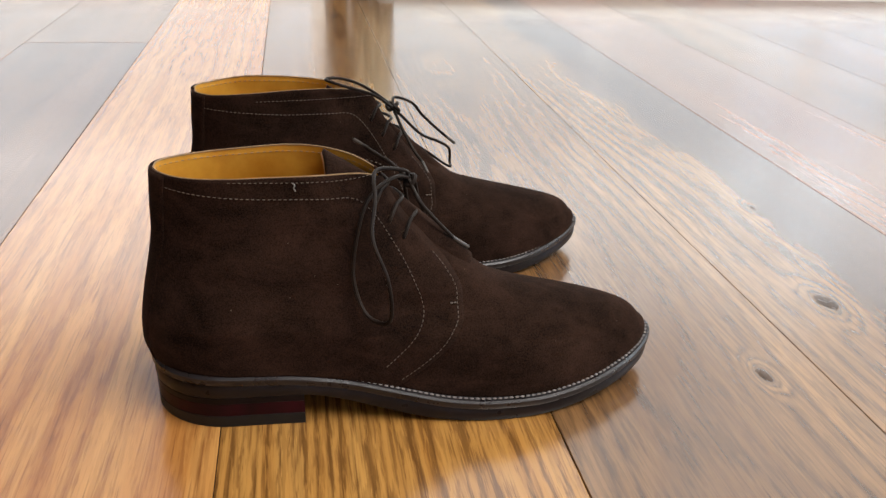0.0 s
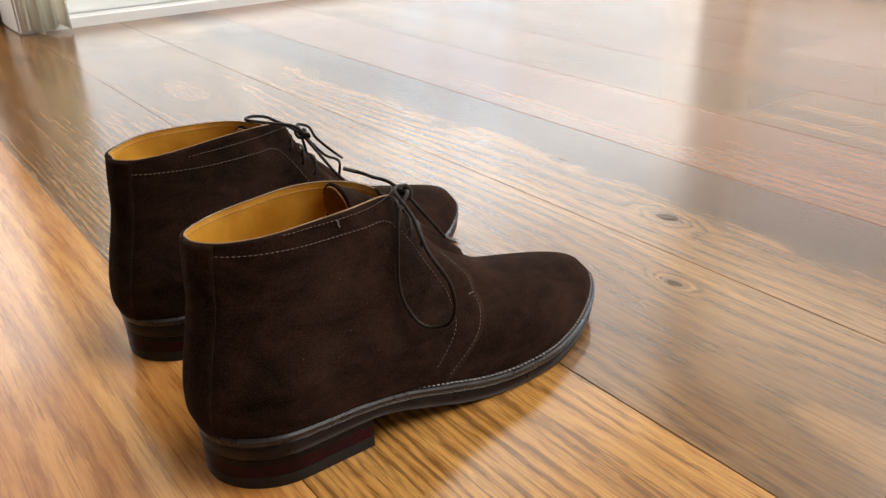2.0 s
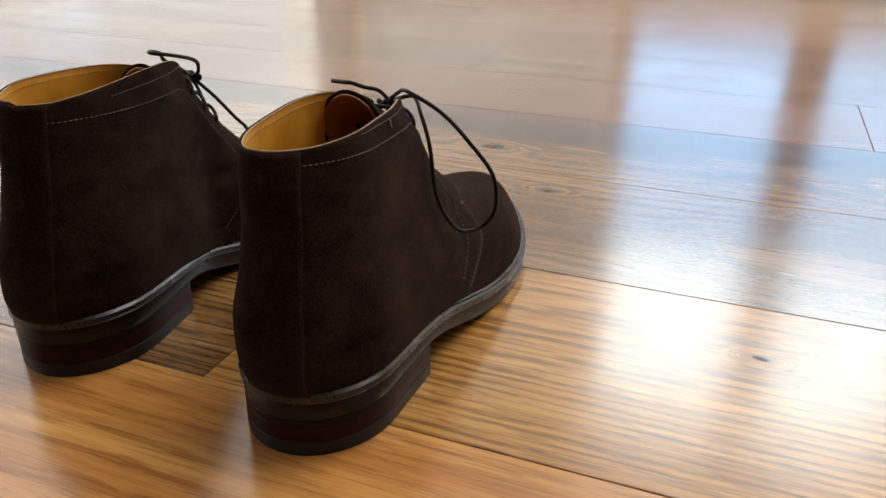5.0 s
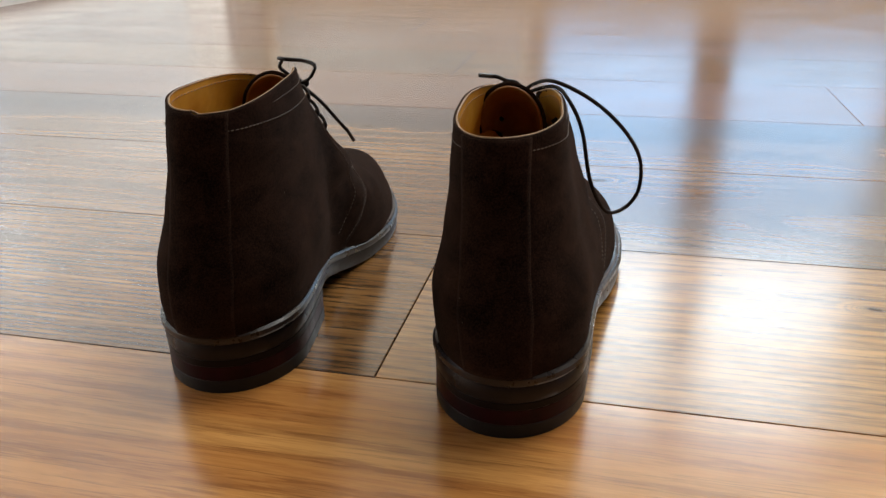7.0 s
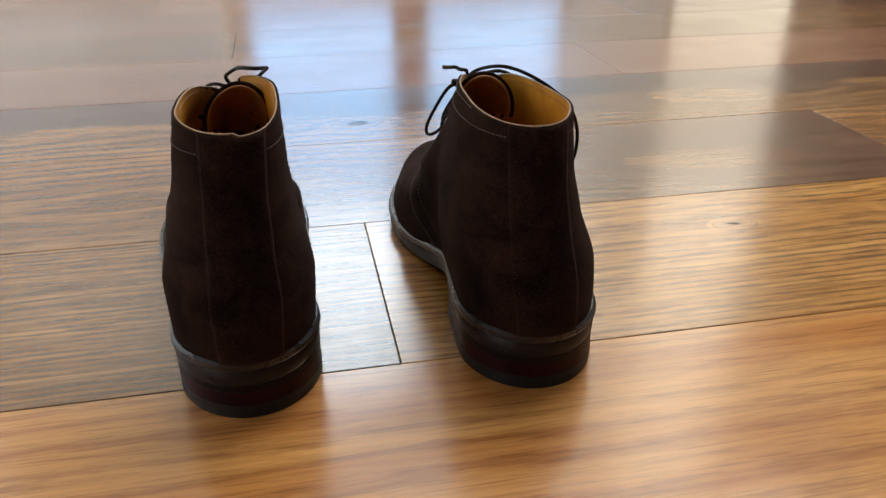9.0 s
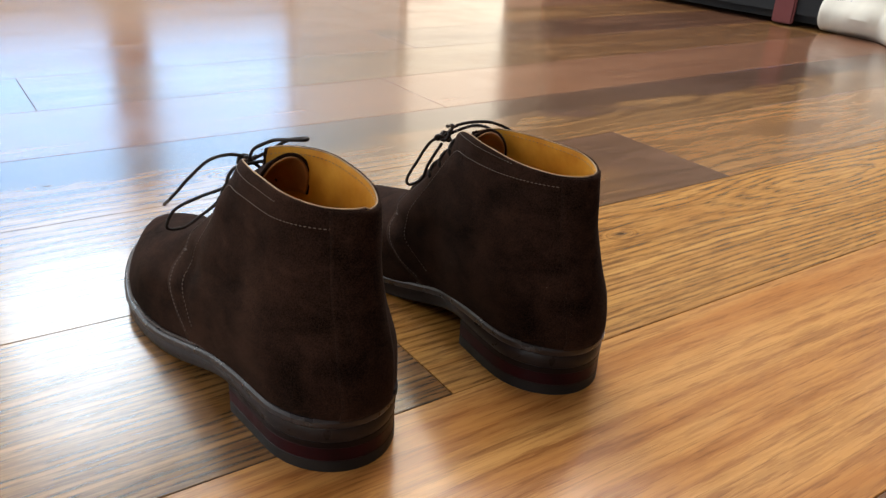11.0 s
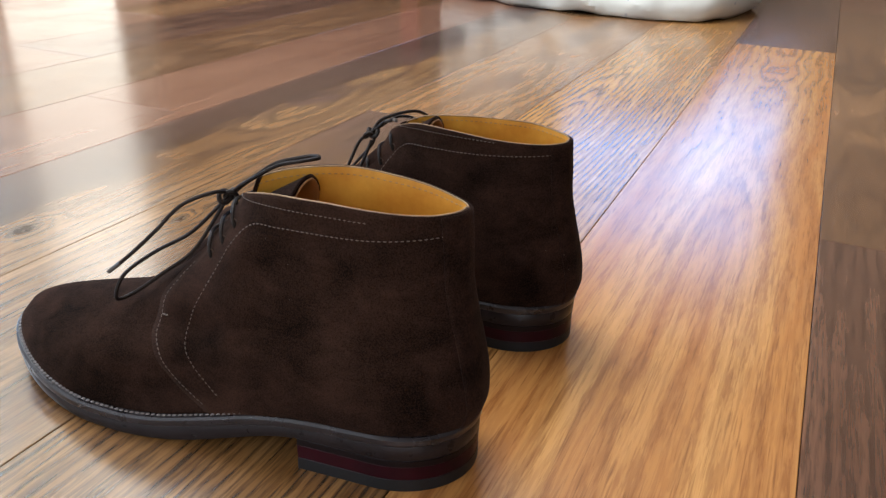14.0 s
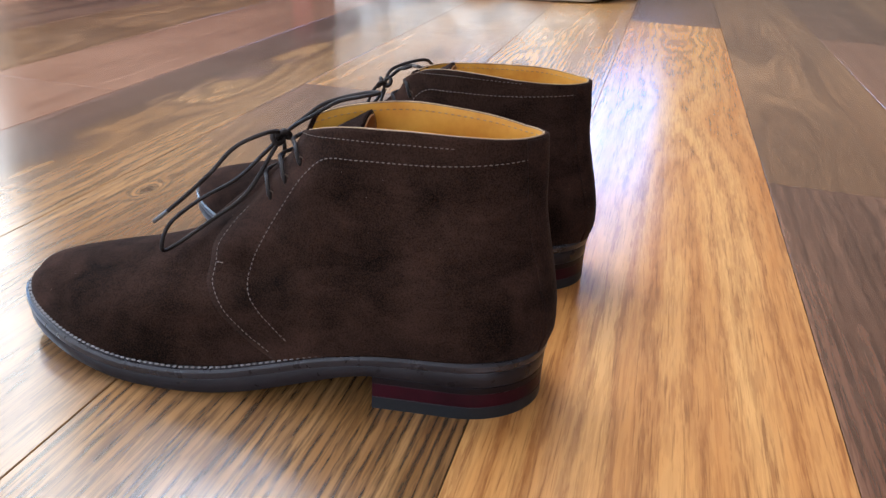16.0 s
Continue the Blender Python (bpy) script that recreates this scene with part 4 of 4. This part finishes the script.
def throw():
    """A soft cloth that hangs over the daybed's end; its hem lies on the floor in slack folds."""
    hem = spline([(1.640, 0.800, 0), (1.655, 0.735, 0), (1.640, 0.655, 0), (1.590, 0.590, 0), (1.572, 0.510, 0), (1.552, 0.420, 0), (1.548, 0.290, 0), (1.556, 0.170, 0), (1.612, 0.090, 0), (1.770, 0.042, 0), (1.930, 0.030, 0)], 9)
    n, rows = len(hem), []
    for k in range(21):
        w = k / 20
        row = []
        for i, h in enumerate(hem):
            high = 0.28 if h.y > 0.62 else 0.20 + 0.08 * max(0.0, (h.y - 0.54) / 0.08)
            rest = Vector((1.618, max(h.y, 0.058), 0)) if h.x < 1.70 else Vector((h.x, 0.060, 0))
            q = h.lerp(rest, w ** 0.7)
            f = noise.noise(Vector((9 * h.x, 9 * h.y, 2.5 * w)))
            fold = 0.016 * math.sin(38 * h.y + 3 * f) + 0.022 * f
            roll = 0.030 * math.sin(math.pi * min(1.0, w * 3.2)) * (1 - 0.5 * w)
            side = Vector((-1, 0, 0)) if h.x < 1.70 else Vector((0, -1, 0))
            q += side * (roll + max(-0.01, fold * (1 - w) * min(1.0, 6 * w)))
            q.z = 0.004 + high * w + 0.012 * max(0.0, f) * (1 - w)
            row.append(q)
        rows.append(row)
    # the upper edge is turned in towards the daybed
    rows.append([q + Vector((0.0 if hem[i].x > 1.70 else 0.012, 0.012 if hem[i].x > 1.70 else 0.0, 0.006)) for i, q in enumerate(rows[-1])])
    bm = bmesh.new()
    grid(bm, rows)
    ob = part("throw", bm, CLOTH, None)
    s = ob.modifiers.new("thickness", "SOLIDIFY")
    s.thickness, s.offset = 0.004, 1.0
    return tagged(ob, "soft white dotted throw hanging from a black daybed to the floor", "throw")


daybed(pose(1.63, 0.07, 0), 1.79)
throw()

# ---- floor of wide planks ----
floor = structure("floor", JOINT, "lacquered wide-plank wooden floor in mixed browns", "floor", (-1.75, -4.6, -0.05, 2.75, 3.0, -0.0035))
JOINTS = {-2: [(-0.9, UMBER), (0.343, WALNUT), (2.0, UMBER)], -1: [(1.348, AMBER), (2.6, WALNUT)], 0: [(0.0, TAWNY), (1.9, OCHRE)],
          1: [(0.513, HAZEL), (1.9, HONEY)], 2: [(2.2, HEART)], 3: [(0.375, CHESTNUT), (2.0, CHESTNUT)],
          4: [(-0.122, UMBER), (1.6, UMBER)], 5: [(0.563, RUSSET), (2.1, WALNUT)]}
for row in range(-24, 16):
    rng = random.Random(40 + row)
    cuts = JOINTS.get(row)
    if not cuts:
        x, cuts = -1.75 + rng.uniform(0.4, 1.6), []
        while x < 2.7:
            cuts.append((x, rng.choice((UMBER, TAWNY, WALNUT, RUSSET, CHESTNUT))))
            x += rng.uniform(1.2, 1.9)
    ends = [-1.75] + [c for c, _ in cuts if c < 2.7] + [2.75]
    stuffs = [k for _, k in cuts if _ < 2.7] + [cuts[-1][1] if cuts[-1][0] >= 2.7 else rng.choice((UMBER, TAWNY, RUSSET))]
    for a, b, material in zip(ends, ends[1:], stuffs):
        bm = bmesh.new()
        y0, y1, g, e = row * WIDE, (row + 1) * WIDE, 0.00028, 0.0004
        rings = [[(a + g, y0 + g, -0.003), (b - g, y0 + g, -0.003), (b - g, y1 - g, -0.003), (a + g, y1 - g, -0.003)],
                 [(a + g, y0 + g, -e), (b - g, y0 + g, -e), (b - g, y1 - g, -e), (a + g, y1 - g, -e)],
                 [(a + g + e, y0 + g + e, 0), (b - g - e, y0 + g + e, 0), (b - g - e, y1 - g - e, 0), (a + g + e, y1 - g - e, 0)]]
        made = grid(bm, [[Vector(p) for p in r] for r in rings], closed=True)
        bm.faces.new(made[-1])
        part("plank", bm, material, floor, smooth=False)

# dark knots let into the boards
for x, y, rx, ry, turn in KNOTS:
    bm = bmesh.new()
    ring = []
    for k in range(24):
        a = 2 * math.pi * k / 24
        r = 1 + 0.35 * noise.noise(Vector((3 * math.cos(a) + 40 * x, 3 * math.sin(a), 40 * y)))
        u, w = rx * r * math.cos(a), ry * r * math.sin(a)
        ring.append((x + u * math.cos(turn) - w * math.sin(turn), y + u * math.sin(turn) + w * math.cos(turn)))
    low = [Vector((a, b, -0.001)) for a, b in ring]
    rim = [Vector((a, b, 0.00004)) for a, b in ring]
    top = [Vector((x + 0.9 * (a - x), y + 0.9 * (b - y), 0.0001)) for a, b in ring]
    made = grid(bm, [low, rim, top], closed=True)
    bm.faces.new(made[-1])
    part("knot", bm, KNOT, floor)
